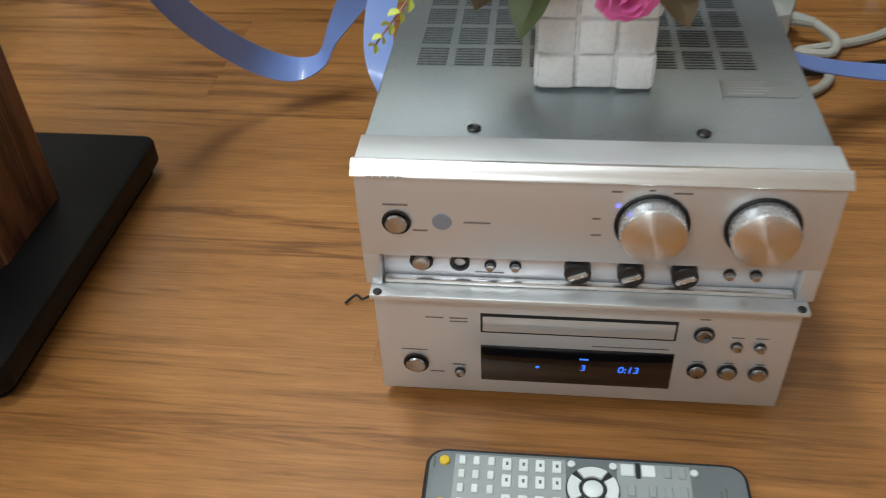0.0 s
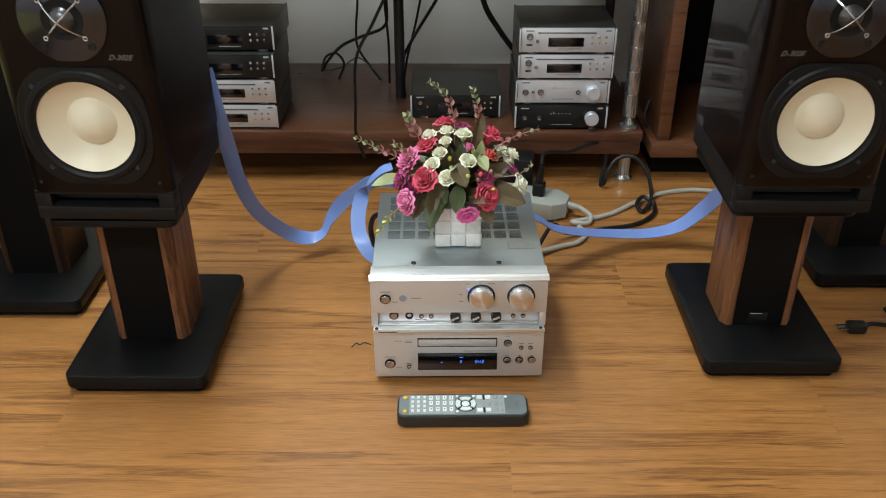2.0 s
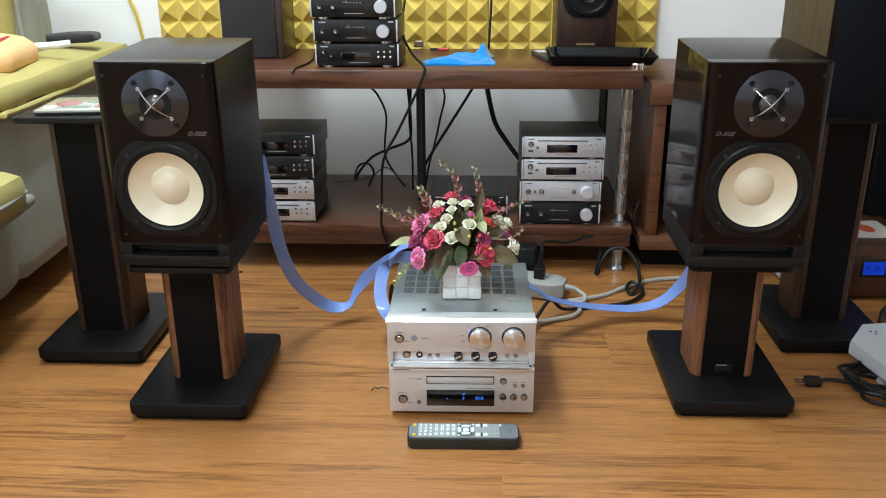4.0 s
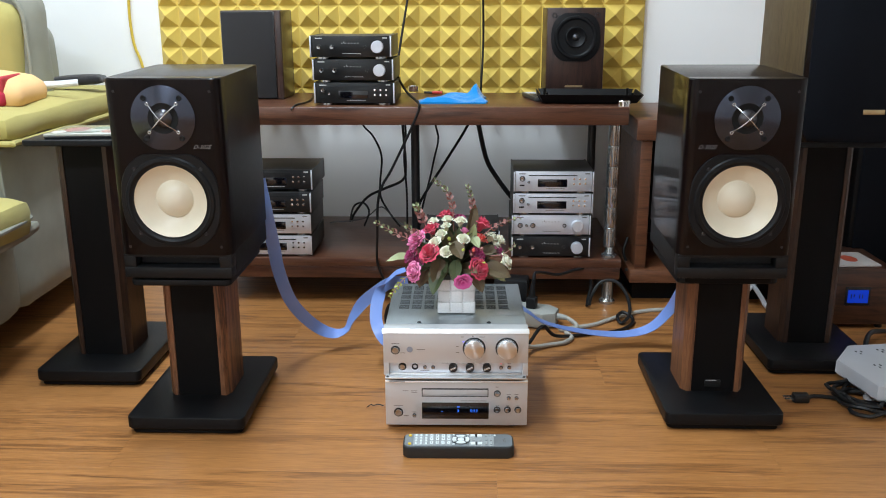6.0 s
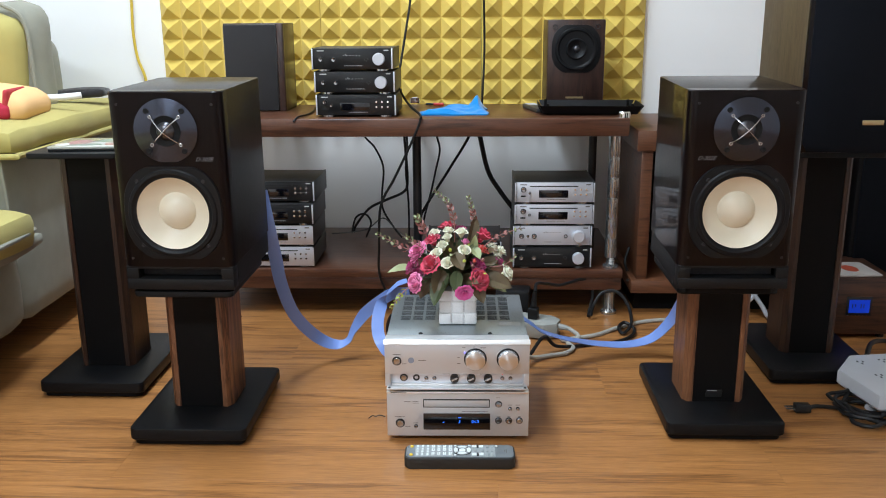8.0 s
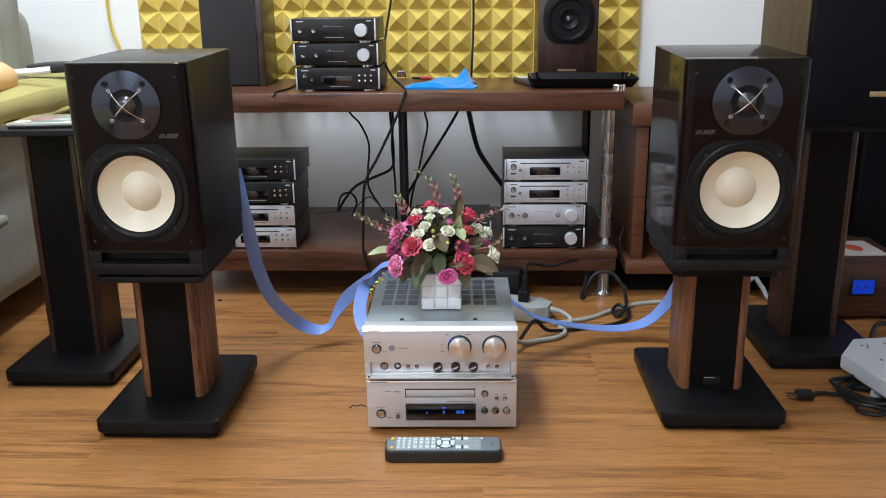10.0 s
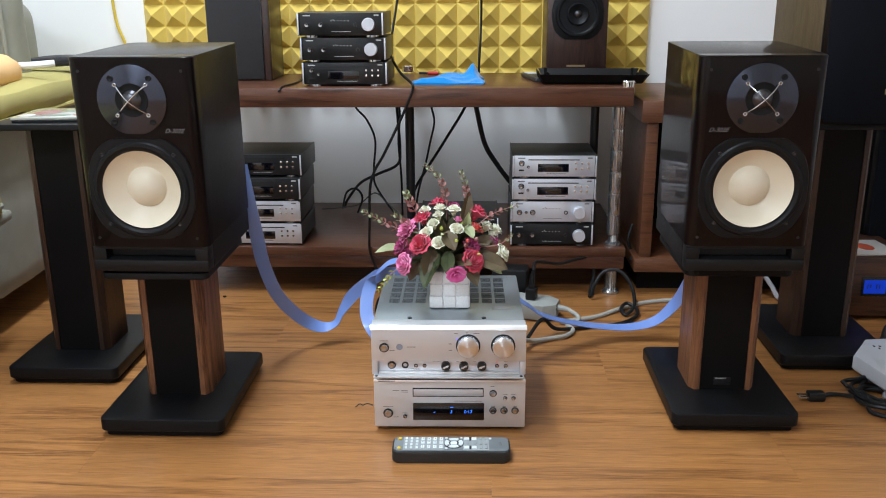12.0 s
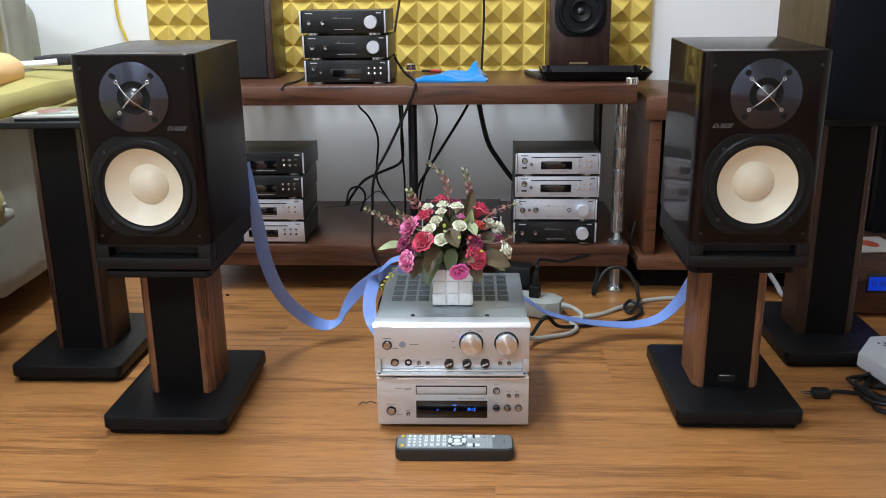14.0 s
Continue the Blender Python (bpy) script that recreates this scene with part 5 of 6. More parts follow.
part("handle", tube([(0.0, 0, 0.005), (0.015, 0, 0.005), (0.030, 0, 0.005)], 0.0048, 10, 3), surface("red_plastic", (0.5, 0.03, 0.02), 0.4), pen)
part("shaft", tube([(-0.025, 0, 0.005), (-0.012, 0, 0.005), (0.0, 0, 0.005)], 0.0035, 8, 3), M_CABLE, pen)

# ---- disc case on the tall stand ----
mag = thing("disc_case", pose(-0.776, 0.308, 0.531, 0, 0, 5), "flat disc case with a colourful cover on the tall stand", "disc case")
part("tray_half", box(-0.085, 0.085, -0.060, 0.075, 0.0, 0.005, 0.001), M_FACEBLACK, mag)
part("lid", box(-0.086, 0.086, -0.062, 0.076, 0.005, 0.010, 0.001), surface("case_cover", (0.42, 0.42, 0.36), 0.18, var=0.15, scale=25, coat=0.8), mag, "clear lid over a pale printed cover")
for k, (x, y, rx, ry, c) in enumerate(((-0.04, 0.01, 0.025, 0.035, (0.34, 0.10, 0.08)), (0.02, 0.03, 0.03, 0.022, (0.14, 0.22, 0.12)), (0.045, -0.02, 0.025, 0.025, (0.36, 0.14, 0.09)), (-0.01, -0.03, 0.03, 0.014, (0.16, 0.22, 0.15)), (-0.065, -0.03, 0.014, 0.02, (0.75, 0.72, 0.66)))):
    part("cover_patch", prism([(x + rx * math.cos(a * 0.5236), y + ry * math.sin(a * 0.5236)) for a in range(12)], 0.010, 0.0102 + 0.0001 * k), surface("cover_ink", c, 0.2, var=0.25, scale=40), mag)


# ---- sofa ----
M_YEL = surface("yellow_upholstery", (0.455, 0.39, 0.125), 0.9, var=0.16, scale=8, bump=0.5, bscale=900, sheen=0.05)
M_GREY = surface("grey_upholstery", (0.285, 0.28, 0.225), 0.9, var=0.2, scale=14, bump=0.6, bscale=500, sheen=0.1)


def puffy(x0, x1, y0, y1, z0, z1, r, sag=0.0, seed=0.0, div=14):
    """A padded block: rounded box with soft uneven faces."""
    bm = box(x0, x1, y0, y1, z0, z1)
    bmesh.ops.subdivide_edges(bm, edges=bm.edges[:], cuts=div, use_grid_fill=True)
    c = Vector(((x0 + x1) / 2, (y0 + y1) / 2, (z0 + z1) / 2))
    h = Vector(((x1 - x0) / 2, (y1 - y0) / 2, (z1 - z0) / 2))
    for v in bm.verts:
        d = v.co - c
        inner = Vector([max(-(h[k] - min(r, h[k])), min(h[k] - min(r, h[k]), d[k])) for k in range(3)])
        off = d - inner
        if off.length > 1e-6:
            off = off.normalized() * min(r, off.length)
        q = c + inner + off
        n = noise.noise(q * 6 + Vector((seed, 0, 0)))
        q += off * 0.25 * n
        if sag and d.z > 0:
            q.z += sag * (1 - (d.x / h.x) ** 2) * (1 - (d.y / h.y) ** 2)
        v.co = q
    return bm


sofa = thing("sofa", pose(0, 0, 0), "yellow and grey upholstered sofa against the wall", "sofa")
part("seat_base", puffy(-2.25, -1.040, -0.75, 0.44, 0.068, 0.295, 0.05), M_GREY, sofa, "grey upholstered base")
part("seat_cushion", puffy(-2.0, -0.950, -0.70, 0.40, 0.300, 0.385, 0.07, 0.02, 2.0), M_YEL, sofa, "yellow seat cushion")
part("cushion_border", puffy(-2.0, -0.968, -0.69, 0.415, 0.285, 0.325, 0.02, 0, 5.0), M_GREY, sofa, "grey cushion border")
part("arm_body", puffy(-2.25, -1.050, 0.422, 1.17, 0.072, 0.505, 0.05, 0, 3.0), M_GREY, sofa, "grey upholstered arm")
part("arm_pad", puffy(-2.25, -1.010, 0.398, 1.185, 0.491, 0.560, 0.05, 0.024, 1.0), M_YEL, sofa, "yellow arm pad")
part("pad_piping", tube([(-2.2, 0.406, 0.497), (-1.5, 0.402, 0.494), (-1.06, 0.406, 0.494), (-1.018, 0.44, 0.494), (-1.014, 0.7, 0.494), (-1.014, 1.15, 0.495)], 0.007, 8, 6), M_YEL, sofa)
part("back_bolster", puffy(-1.75, -1.232, 0.96, 1.16, 0.49, 0.755, 0.06, 0.01, 6.0), M_GREY, sofa, "grey back bolster")
part("back_cushion", puffy(-2.0, -1.176, 0.775, 0.90, 0.50, 0.812, 0.055, 0.0, 8.0), M_YEL, sofa, "yellow back cushion")
part("back_border", puffy(-2.0, -1.148, 0.815, 0.955, 0.50, 0.848, 0.065, 0.0, 9.0), M_GREY, sofa, "grey cushion border")
part("border_piping", tube([(-1.70, 0.822, 0.842), (-1.30, 0.820, 0.842), (-1.205, 0.820, 0.828), (-1.166, 0.822, 0.785), (-1.160, 0.824, 0.68), (-1.160, 0.826, 0.56)], 0.006, 8, 8), M_GREY, sofa, "grey piping")
part("arm_seam", tube([(-1.064, 0.428, 0.480), (-1.058, 0.426, 0.36), (-1.058, 0.426, 0.22), (-1.064, 0.430, 0.10)], 0.004, 8, 6), M_GREY, sofa, "stitched seam")
part("cushion_piping", tube([(-1.90, 0.385, 0.338), (-1.10, 0.383, 0.338), (-0.985, 0.365, 0.338), (-0.957, 0.30, 0.338), (-0.955, 0.0, 0.338), (-0.957, -0.60, 0.338)], 0.006, 8, 8), M_GREY, sofa, "grey piping")
for x in (-2.1, -1.2):
    for y in (-0.6, 0.3, 1.05):
        part("foot", lathe(disc_profile(0.025, 0.075), (x, y, 0), "z", 16), M_BLACK, sofa)
pil = thing("throw_pillow", pose(-1.310, 0.635, 0.584, 0, 7, 8), "orange and crimson patterned throw pillow on the sofa", "pillow")
part("cover", puffy(-0.24, 0.235, -0.10, 0.10, -0.008, 0.060, 0.034, 0.022, 4.0), surface("orange_fabric", (0.86, 0.53, 0.24), 0.9, var=0.12, scale=9, bump=0.4, bscale=900), pil)
part("pattern_patch", puffy(0.03, 0.20, -0.112, 0.0, -0.002, 0.042, 0.018, 0.0, 7.0), surface("crimson_fabric", (0.42, 0.02, 0.05), 0.9, var=0.2, scale=14, bump=0.4, bscale=900), pil, "crimson patch")
part("pattern_band", puffy(0.180, 0.194, -0.105, 0.03, 0.02, 0.073, 0.007, 0.0, 3.0), surface("red_fabric", (0.45, 0.04, 0.05), 0.9, var=0.2, scale=14), pil, "red band")
solo("white_handset", tube([(-1.152, 0.756, 0.590), (-1.107, 0.765, 0.595), (-1.060, 0.780, 0.597), (-1.022, 0.796, 0.600)], 0.010, 10, 4, 0.009), surface("handset_white", (0.8, 0.8, 0.8), 0.4), "white plastic handset lying on the sofa arm", "remote control")
solo("black_glove", puffy(-0.10, 0.085, -0.035, 0.035, 0.0, 0.022, 0.010, 0.008, 11.0, 10), M_CLOTH, "crumpled black cloth lying on the sofa arm", "cloth", m=pose(-1.118, 0.985, 0.576, 0, -4, 6))


# ---- vase and artificial flowers ----
M_CERAMIC = surface("white_ceramic", (0.80, 0.80, 0.80), 0.28, var=0.03, scale=20, coat=0.3)
VX, VY, VZ = -0.001, 0.1230, 0.2100
vase = thing("flower_pot", pose(VX, VY, VZ, 0, 0, 0.9), "square white ceramic pot with woven relief standing on the amplifier", "flower pot")
part("wall", box(-0.0335, 0.0335, -0.0335, 0.0335, 0.0, 0.070, 0.004), M_CERAMIC, vase)
for side in range(4):
    R = Matrix.Rotation(radians(90 * side), 4, "Z")
    for i in range(3):
        for j in range(3):
            x0, z0 = -0.0355 + i * 0.0240, 0.002 + j * 0.0235
            proud = 0.0372 if (i + j) % 2 == 0 else 0.0358
            bm = box(x0 + 0.0006, x0 + 0.0230, -proud, -0.030, z0, z0 + 0.0222, 0.0022, 2)
            bmesh.ops.transform(bm, matrix=R, verts=bm.verts)
            part("woven_block", bm, M_CERAMIC, vase)

CENTRE = Vector((0.0, 0.138, 0.285))


def petal_mat(name, c0, c1, rough=0.65):
    """Fabric petal: colour shifts from the base of the flower to its rim, with veins."""
    m = surface(name, c0, rough, var=0.12, scale=60, bump=0.3, bscale=500, sheen=0.3)
    n, l = m.node_tree.nodes, m.node_tree.links
    p = n["Principled BSDF"]
    tc = n.new("ShaderNodeTexCoord")
    sep = n.new("ShaderNodeSeparateXYZ")
    l.new(tc.outputs["Generated"], sep.inputs[0])
    mix = n.new("ShaderNodeMix")
    mix.data_type = "RGBA"
    mix.inputs[6].default_value, mix.inputs[7].default_value = (*c0, 1), (*c1, 1)
    nz = n.new("ShaderNodeTexNoise")
    nz.inputs["Scale"].default_value = 90
    l.new(tc.outputs["Object"], nz.inputs["Vector"])
    add = n.new("ShaderNodeMath")
    add.operation = "MULTIPLY"
    l.new(sep.outputs[2], add.inputs[0])
    l.new(nz.outputs[0], add.inputs[1])
    mr = n.new("ShaderNodeMapRange")
    mr.inputs[1].default_value, mr.inputs[2].default_value = 0.03, 0.30
    l.new(add.outputs[0], mr.inputs[0])
    l.new(mr.outputs[0], mix.inputs[0])
    l.new(mix.outputs[2], p.inputs["Base Color"])
    p.inputs["Subsurface Weight"].default_value = 0.08
    p.inputs["Subsurface Radius"].default_value = (0.004, 0.002, 0.002)
    return m


M_RED = petal_mat("red_petals", (0.42, 0.010, 0.04), (0.66, 0.055, 0.12))
M_PINK = petal_mat("pink_petals", (0.60, 0.06, 0.27), (0.86, 0.26, 0.50))
M_HOT = petal_mat("hot_pink_petals", (0.62, 0.03, 0.28), (0.80, 0.14, 0.46))
M_MAG = petal_mat("magenta_petals", (0.20, 0.008, 0.065), (0.42, 0.03, 0.16))
M_CREAM = petal_mat("cream_petals", (0.68, 0.68, 0.40), (0.86, 0.85, 0.68))
M_ORANGE = petal_mat("orange_petals", (0.60, 0.16, 0.03), (0.72, 0.08, 0.06))
M_LEAF = surface("dark_leaf", (0.075, 0.098, 0.040), 0.55, var=0.35, scale=50, bump=0.3, bscale=300)
M_LEAFB = surface("bronze_leaf", (0.125, 0.095, 0.050), 0.5, var=0.35, scale=50, bump=0.3, bscale=300)
M_LEAFP = surface("pale_leaf", (0.36, 0.40, 0.20), 0.5, var=0.35, scale=40, bump=0.3, bscale=300)
M_STEM = surface("green_stem", (0.06, 0.09, 0.03), 0.6, var=0.2)
M_SPRIG = surface("sage_leaf", (0.26, 0.30, 0.15), 0.6, var=0.3, scale=90)
M_SPRIGP = surface("dusty_pink_leaf", (0.36, 0.17, 0.15), 0.6, var=0.35, scale=90)
M_LIME = surface("lime_bud", (0.55, 0.62, 0.10), 0.5, var=0.25, scale=60)


def add_petal(bm, m, ang, span, r0, r1, h, curl, nu=5, nv=5, ruffle=0.0):
    rows = []
    ph = random.uniform(0, 6)
    for j in range(nv + 1):
        v = j / nv
        rad = r0 + (r1 - r0) * math.sin(v * math.pi * 0.60) ** 1.1 + curl * v ** 5
        z = h * (0.35 * v + 0.65 * math.sin(v * math.pi / 2)) - abs(curl) * 0.6 * v ** 6
        wid = span * (0.45 + 0.55 * math.sin(min(1, v * 1.25) * math.pi / 2)) * (1 - 0.55 * v ** 8)
        row = []
        for i in range(nu + 1):
            u = -1 + 2 * i / nu
            a = ang + u * wid
            lift = ruffle * math.sin(u * 4 + ph) * v * v
            rr = rad * (1 + 0.10 * (abs(u) ** 2) * v) + lift
            row.append(bm.verts.new(m @ Vector((rr * math.cos(a), rr * math.sin(a), z - 0.16 * h * u * u * v * v + lift))))
        rows.append(row)
    for j in range(nv):
        for i in range(nu):
            bm.faces.new((rows[j][i], rows[j][i + 1], rows[j + 1][i + 1], rows[j + 1][i]))


def rose(r, petals=(3, 4, 5, 6), openness=1.0, ruffle=0.03):
    """Rose of spiralled petals, opening upwards from its base at the origin."""
    bm = bmesh.new()
    n = len(petals)
    for k, count in enumerate(petals):
        f = (k + 0.6) / n
        for i in range(count):
            ang = 2 * math.pi * (i + 0.37 * k) / count + random.uniform(-0.2, 0.2)
            add_petal(bm, Matrix.Identity(4), ang, math.pi / count * 1.25, r * 0.08 * (1 + f), r * (0.16 + 0.80 * f * openness) * random.uniform(0.93, 1.07),
                      r * (1.15 - 0.50 * f ** 2) * random.uniform(0.95, 1.05), r * 0.26 * f ** 2 * openness, 6, 7, ruffle=r * ruffle)
    add_lathe(bm, [(0, -0.25 * r), (0.16 * r, -0.22 * r), (0.30 * r, 0.05 * r), (0.2 * r, 0.3 * r), (0, 0.3 * r)], seg=10)
    return bm


def carnation(r, count=34):
    """Ruffled flower of many narrow petals."""
    bm = bmesh.new()
    for k in range(count):
        f = (k + 0.5) / count
        add_petal(bm, Matrix.Identity(4), k * 2.39996, 0.42, r * 0.06, r * (0.20 + 0.80 * f), r * (0.95 - 0.55 * f * f), r * 0.18 * f, 3, 4, r * 0.09)
    return bm


def aim(at, lift=0.35, spin=0.0, away=None):
    """Pose of a flower head at a place, facing away from the middle of the bunch."""
    at = Vector(at)
    d = Vector(away) if away else (at - CENTRE)
    d = d.normalized() + Vector((0, 0, lift))
    q = d.normalized().to_track_quat("Z", "Y").to_matrix().to_4x4()
    return Matrix.Translation(at) @ q @ Matrix.Rotation(spin, 4, "Z")


bunch = thing("artificial_flowers", pose(0, -0.006, 0.003, 0, 0, 0.9), "bunch of artificial roses in red, pink and cream with green leaves", "flowers")


def bloom(name, bm, at, mat, label, lift=0.35, away=None):
    m = aim(at, lift, random.uniform(0, 6), away)
    ob = part(name, bm, mat, bunch, label)
    ob.matrix_local = m @ Matrix.Translation((0, 0, -0.010))
    stem = part("stem", tube([CENTRE + Vector((0, 0, -0.02)), CENTRE.lerp(Vector(at), 0.5) + Vector((0, 0, 0.008)), Vector(at) - (m.to_3x3() @ Vector((0, 0, 0.012)))], 0.0016, 6, 4), M_STEM, bunch)
    return ob


for at, r in (((-0.050, 0.080, 0.335), 0.0225), ((0.043, 0.085, 0.303), 0.0225), ((-0.049, 0.125, 0.373), 0.0185), ((0.050, 0.160, 0.372), 0.0225)):
    bloom("rose", rose(r, (3, 4, 5, 6, 7), 0.88, 0.02), at, M_RED, "open red rose", 0.25)
bloom("rose", rose(0.018), (-0.020, 0.175, 0.388), M_RED, "open red rose", 0.3)
bloom("rose", rose(0.015), (0.050, 0.135, 0.352), M_ORANGE, "small orange-red rose", 0.2)
for at, r in (((-0.078, 0.110, 0.358), 0.0210), ((-0.082, 0.104, 0.348), 0.015)):
    bloom("carnation", carnation(r), at, M_PINK, "ruffled pink carnation", 0.25)
bloom("rose", rose(0.0195, (3, 4, 5, 6, 7), 0.95), (-0.080, 0.070, 0.301), M_PINK, "open pink rose", 0.15)
bloom("rose", rose(0.0140, (3, 4, 5), 1.3), (0.014, 0.056, 0.284), M_HOT, "hot pink rose hanging over the pot", -0.2, (0.1, -0.7, -0.1))
bloom("rose_bud", rose(0.0115, (2, 3, 3), 0.6), (0.017, 0.125, 0.372), M_PINK, "closed pink rosebud", 0.8)
bloom("carnation", carnation(0.014), (0.007, 0.172, 0.388), M_MAG, "dark magenta carnation", 0.5)
for at, r in (((-0.090, 0.100, 0.328), 0.017), ((-0.075, 0.090, 0.317), 0.016), ((0.043, 0.100, 0.330), 0.017), ((0.090, 0.140, 0.325), 0.014), ((-0.086, 0.10, 0.312), 0.015)):
    bloom("carnation", carnation(r), at, M_MAG, "dark magenta carnation", 0.3)
for at, r, o in (((-0.045, 0.138, 0.384), 0.0165, 1.0), ((-0.017, 0.150, 0.386), 0.0165, 1.0), ((0.009, 0.138, 0.386), 0.0165, 1.1), ((-0.029, 0.108, 0.367), 0.0165, 0.9), ((-0.041, 0.090, 0.356), 0.0165, 1.0),
                 ((0.015, 0.090, 0.362), 0.0170, 1.0), ((-0.018, 0.073, 0.341), 0.0165, 1.0), ((0.071, 0.152, 0.350), 0.0170, 1.2), ((0.088, 0.158, 0.343), 0.0165, 1.2), ((0.082, 0.150, 0.334), 0.0150, 1.2), ((0.099, 0.118, 0.308), 0.0190, 1.3), ((-0.020, 0.128, 0.379), 0.0150, 0.9)):
    bloom("rose", rose(r * 0.95, (3, 3, 4, 5), o * 0.74, 0.015), at, M_CREAM, "small cream-white rose", 0.3)


def leaf(length, width, fold=0.25, droop=0.3, n=9):
    """Pointed leaf along +y with a folded midrib and toothed rim."""
    bm = bmesh.new()
    rows = []
    for j in range(n + 1):
        v = j / n
        w = width * math.sin(math.pi * min(1, v * 0.94 + 0.06)) ** 0.75 * (1 - 0.25 * v)
        tooth = 1 + 0.07 * (j % 2)
        row = []
        for i in (-2, -1, 0, 1, 2):
            u = i / 2
            row.append(bm.verts.new((u * w * tooth * 0.5, v * length, abs(u) * w * fold - droop * length * v * v + 0.02 * width * math.sin(9 * v + 3 * u))))
        rows.append(row)
    for j in range(n):
        for i in range(4):
            bm.faces.new((rows[j][i], rows[j][i + 1], rows[j + 1][i + 1], rows[j + 1][i]))
    return bm


def put_leaf(root, tip, width, mat, label="", roll=0.0, droop=0.12, fold=0.25):
    root, tip = Vector(root), Vector(tip)
    d = tip - root
    y = d.normalized()
    up = Vector((0, -0.5, 1))
    x = y.cross(up).normalized()
    z = x.cross(y)
    m = Matrix((x, y, z)).transposed().to_4x4()
    m.translation = root
    ob = part("leaf", leaf(d.length, width, fold, droop), mat, bunch, label)
    ob.matrix_local = m @ Matrix.Rotation(roll, 4, "Y")
    return ob


for root, tip, w, mat, roll in (((-0.080, 0.12, 0.312), (-0.135, 0.105, 0.318), 0.034, M_LEAFP, 0.3), ((-0.020, 0.10, 0.312), (-0.048, 0.058, 0.262), 0.042, M_LEAF, 0.3), ((-0.03, 0.10, 0.318), (-0.040, 0.070, 0.275), 0.040, M_LEAFB, -0.4),
                                ((0.055, 0.11, 0.300), (0.108, 0.100, 0.284), 0.036, M_LEAFB, 0.4), ((0.052, 0.12, 0.292), (0.10, 0.12, 0.270), 0.030, M_LEAFP, 0.1), ((0.025, 0.14, 0.365), (0.040, 0.150, 0.415), 0.026, M_LEAFB, 0.9),
                                ((-0.006, 0.085, 0.356), (0.012, 0.064, 0.330), 0.032, M_LEAFB, 0.2), ((0.0, 0.09, 0.318), (-0.002, 0.058, 0.285), 0.028, M_LEAF, 0.1), ((0.035, 0.10, 0.292), (0.052, 0.078, 0.258), 0.028, M_LEAFB, 0.2),
                                ((-0.055, 0.10, 0.30), (-0.072, 0.078, 0.268), 0.030, M_LEAFB, 0.0), ((0.03, 0.11, 0.36), (0.045, 0.09, 0.345), 0.022, M_LEAFP, 0.0), ((-0.005, 0.09, 0.352), (-0.012, 0.066, 0.358), 0.012, M_LEAFP, 0.3),
                                ((0.03, 0.12, 0.345), (0.036, 0.105, 0.385), 0.018, M_LEAFP, 0.9)):
    put_leaf(root, tip, w, mat, roll=roll)
# dark filler foliage inside the bunch
rng = random.Random(4)
for k in range(64):
    a, e = rng.uniform(0, 2 * math.pi), rng.uniform(-0.1, 1.35)
    d = Vector((math.cos(a) * math.cos(e), math.sin(a) * math.cos(e), math.sin(e)))
    rr = rng.uniform(0.062, 0.092)
    tip = CENTRE + Vector((d.x * rr * 1.1, d.y * rr, d.z * rr * 1.05 + 0.01))
    put_leaf(CENTRE + d * 0.015 + Vector((0, 0, 0.005)), tip, rng.uniform(0.022, 0.036), rng.choice((M_LEAF, M_LEAF, M_LEAFB)), roll=rng.uniform(-1, 1))
for k in range(16):
    a, e = rng.uniform(0, 2 * math.pi), rng.uniform(0.2, 1.3)
    d = Vector((math.cos(a) * math.cos(e), math.sin(a) * math.cos(e), math.sin(e)))
    bmb = lathe([(0, -0.004), (0.003, -0.002), (0.0035, 0.002), (0, 0.006)], seg=8)
    ob = part("bud", bmb, rng.choice((M_ORANGE, M_LIME, M_SPRIGP)), bunch)
    ob.matrix_local = aim(CENTRE + d * rng.uniform(0.075, 0.09), 0.1)


def sprig(points, count, leaf_r, fade=0.5, side_mats=(M_SPRIGP, M_SPRIG)):
    """Twig with pairs of small rounded leaves, smaller and greener to the tip."""
    tw = part("twig", tube(points, 0.0011, 6, 6, 0.0006), M_SPRIGP, bunch, "twig with small round leaves")
    path = smooth_path(points, 10)
    n = len(path)
    for k in range(count):
        f = 0.35 + 0.65 * k / (count - 1)
        i = min(n - 2, int(f * (n - 1)))
        t = (path[i + 1] - path[i]).normalized()
        s = t.orthogonal().normalized()
        s = Matrix.Rotation(k * 1.57, 3, t) @ s
        for sg in (-1, 1):
            size = leaf_r * (1.1 - 0.55 * f)
            out = (s * sg + t * 0.7).normalized()
            nor = t.cross(out).normalized()
            m = Matrix((nor, out, nor.cross(out))).transposed().to_4x4()
            m.translation = path[i]
            lb = leaf(size * 2.1, size * 1.7, 0.15, 0.2, 5)
            ob = part("small_leaf", lb, side_mats[0] if f < fade + 0.2 * math.sin(k) else side_mats[1], tw)
            ob.matrix_local = m


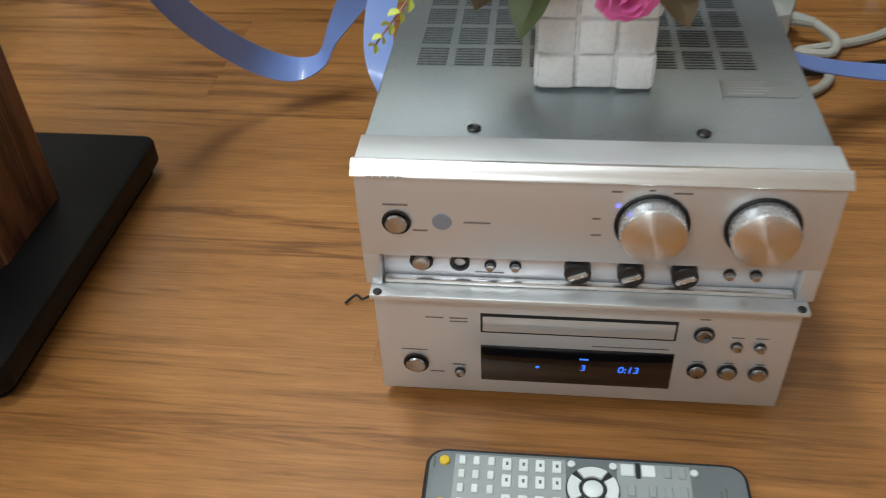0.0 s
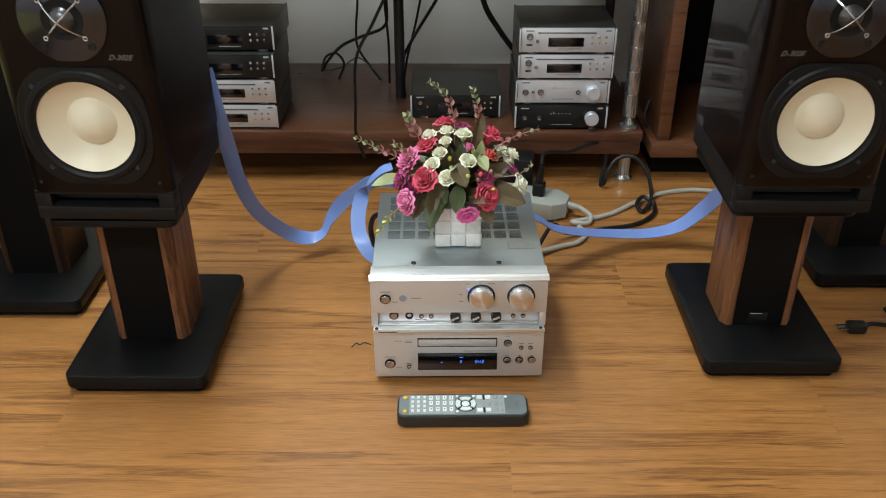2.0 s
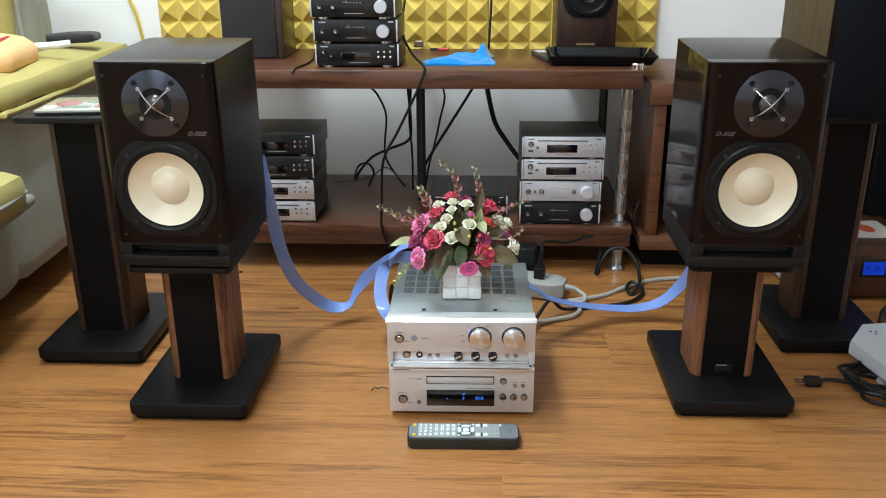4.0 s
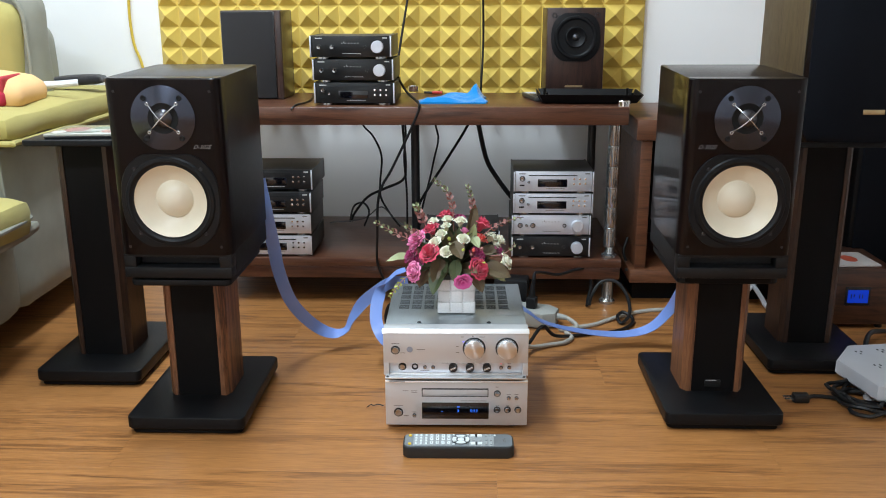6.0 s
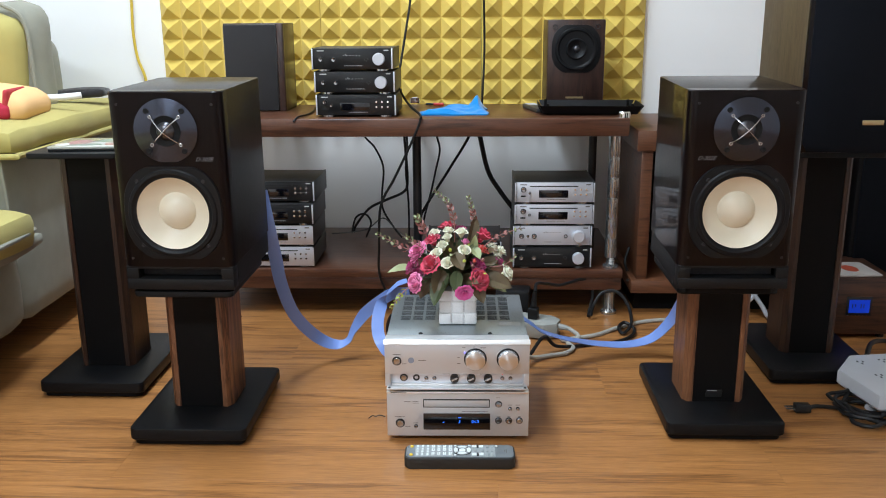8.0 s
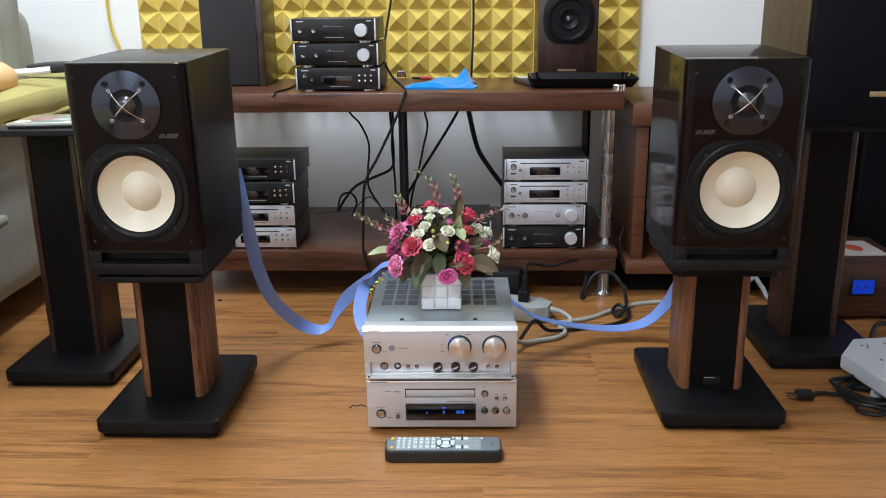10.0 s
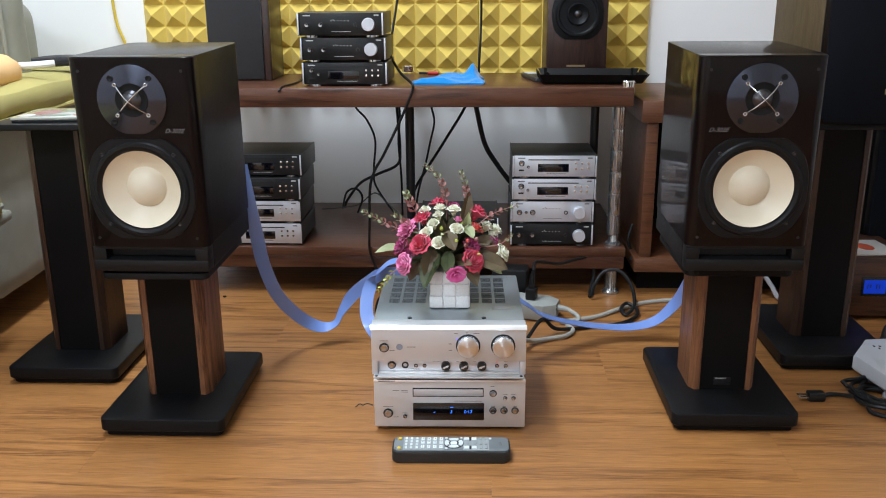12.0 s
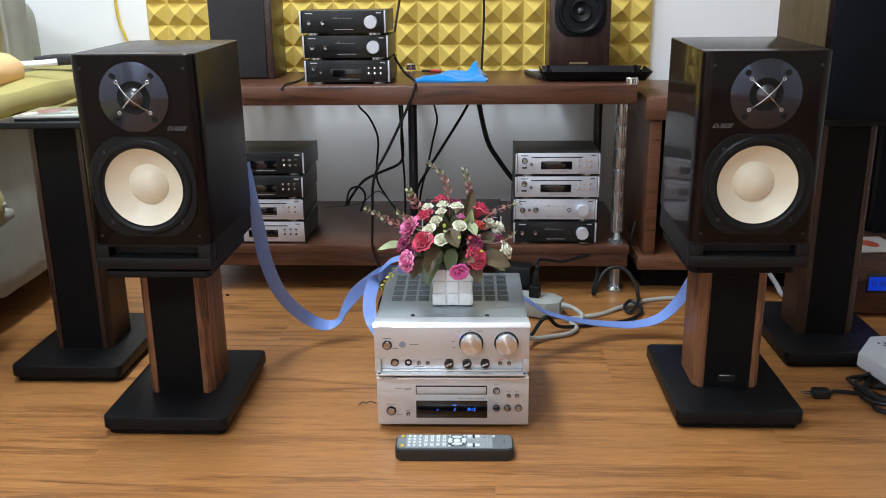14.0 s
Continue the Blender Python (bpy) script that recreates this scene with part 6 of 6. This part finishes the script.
sprig([(-0.055, 0.13, 0.335), (-0.096, 0.125, 0.353), (-0.128, 0.122, 0.370), (-0.157, 0.12, 0.387)], 8, 0.0068, 0.6)
sprig([(-0.005, 0.15, 0.36), (-0.006, 0.152, 0.405), (-0.018, 0.157, 0.440), (-0.045, 0.16, 0.463)], 9, 0.0066, 0.75)
sprig([(0.030, 0.15, 0.36), (0.034, 0.152, 0.395), (0.030, 0.156, 0.425), (0.022, 0.16, 0.452)], 8, 0.0066, 0.65)
sprig([(-0.048, 0.13, 0.355), (-0.062, 0.132, 0.383), (-0.072, 0.137, 0.402), (-0.079, 0.14, 0.416)], 6, 0.0085, 0.7)
sprig([(0.045, 0.13, 0.350), (0.068, 0.132, 0.370), (0.092, 0.137, 0.382), (0.126, 0.14, 0.392)], 7, 0.0062, 0.75)
sprig([(-0.05, 0.105, 0.352), (-0.072, 0.1, 0.366), (-0.086, 0.1, 0.376), (-0.099, 0.1, 0.386)], 5, 0.0068, 0.4)
sprig([(-0.070, 0.075, 0.305), (-0.098, 0.060, 0.290), (-0.113, 0.053, 0.274), (-0.126, 0.048, 0.258)], 6, 0.0050, 0.0, (M_LIME, M_LIME))
sprig([(0.06, 0.13, 0.315), (0.09, 0.12, 0.322), (0.108, 0.117, 0.335), (0.114, 0.115, 0.345)], 4, 0.0050, 0.0, (M_SPRIG, M_SPRIG))


# ---- floor planks ----
PL, PW, GAP = 1.2, 0.19, 0.0001
PLANKS = {}


def plank_mesh(w, d):
    key = (round(w, 4), round(d, 4))
    if key not in PLANKS:
        PLANKS[key] = mesh_of("plank", box(-w / 2, w / 2, -d / 2, d / 2, -0.012, 0.0, 0.00015, 1), M_FLOOR)
    return PLANKS[key]


floor_ob = bpy.data.objects["floor"]
for row in range(-5, 22):
    y0, y1 = max(RY0, -0.149 + PW * (row - 14)), min(RY1, -0.149 + PW * (row - 13))
    if y1 - y0 < 0.01:
        continue
    shift = 0.075 if row == 13 else (row * 0.47) % PL
    for k in range(-4, 4):
        x0, x1 = max(-RX, shift + PL * k), min(RX, shift + PL * (k + 1))
        if x1 - x0 > 0.01:
            ob = new("plank", plank_mesh(x1 - x0 - GAP, y1 - y0 - GAP))
            ob.location = ((x0 + x1) / 2, (y0 + y1) / 2, 0)
            ob.parent = floor_ob
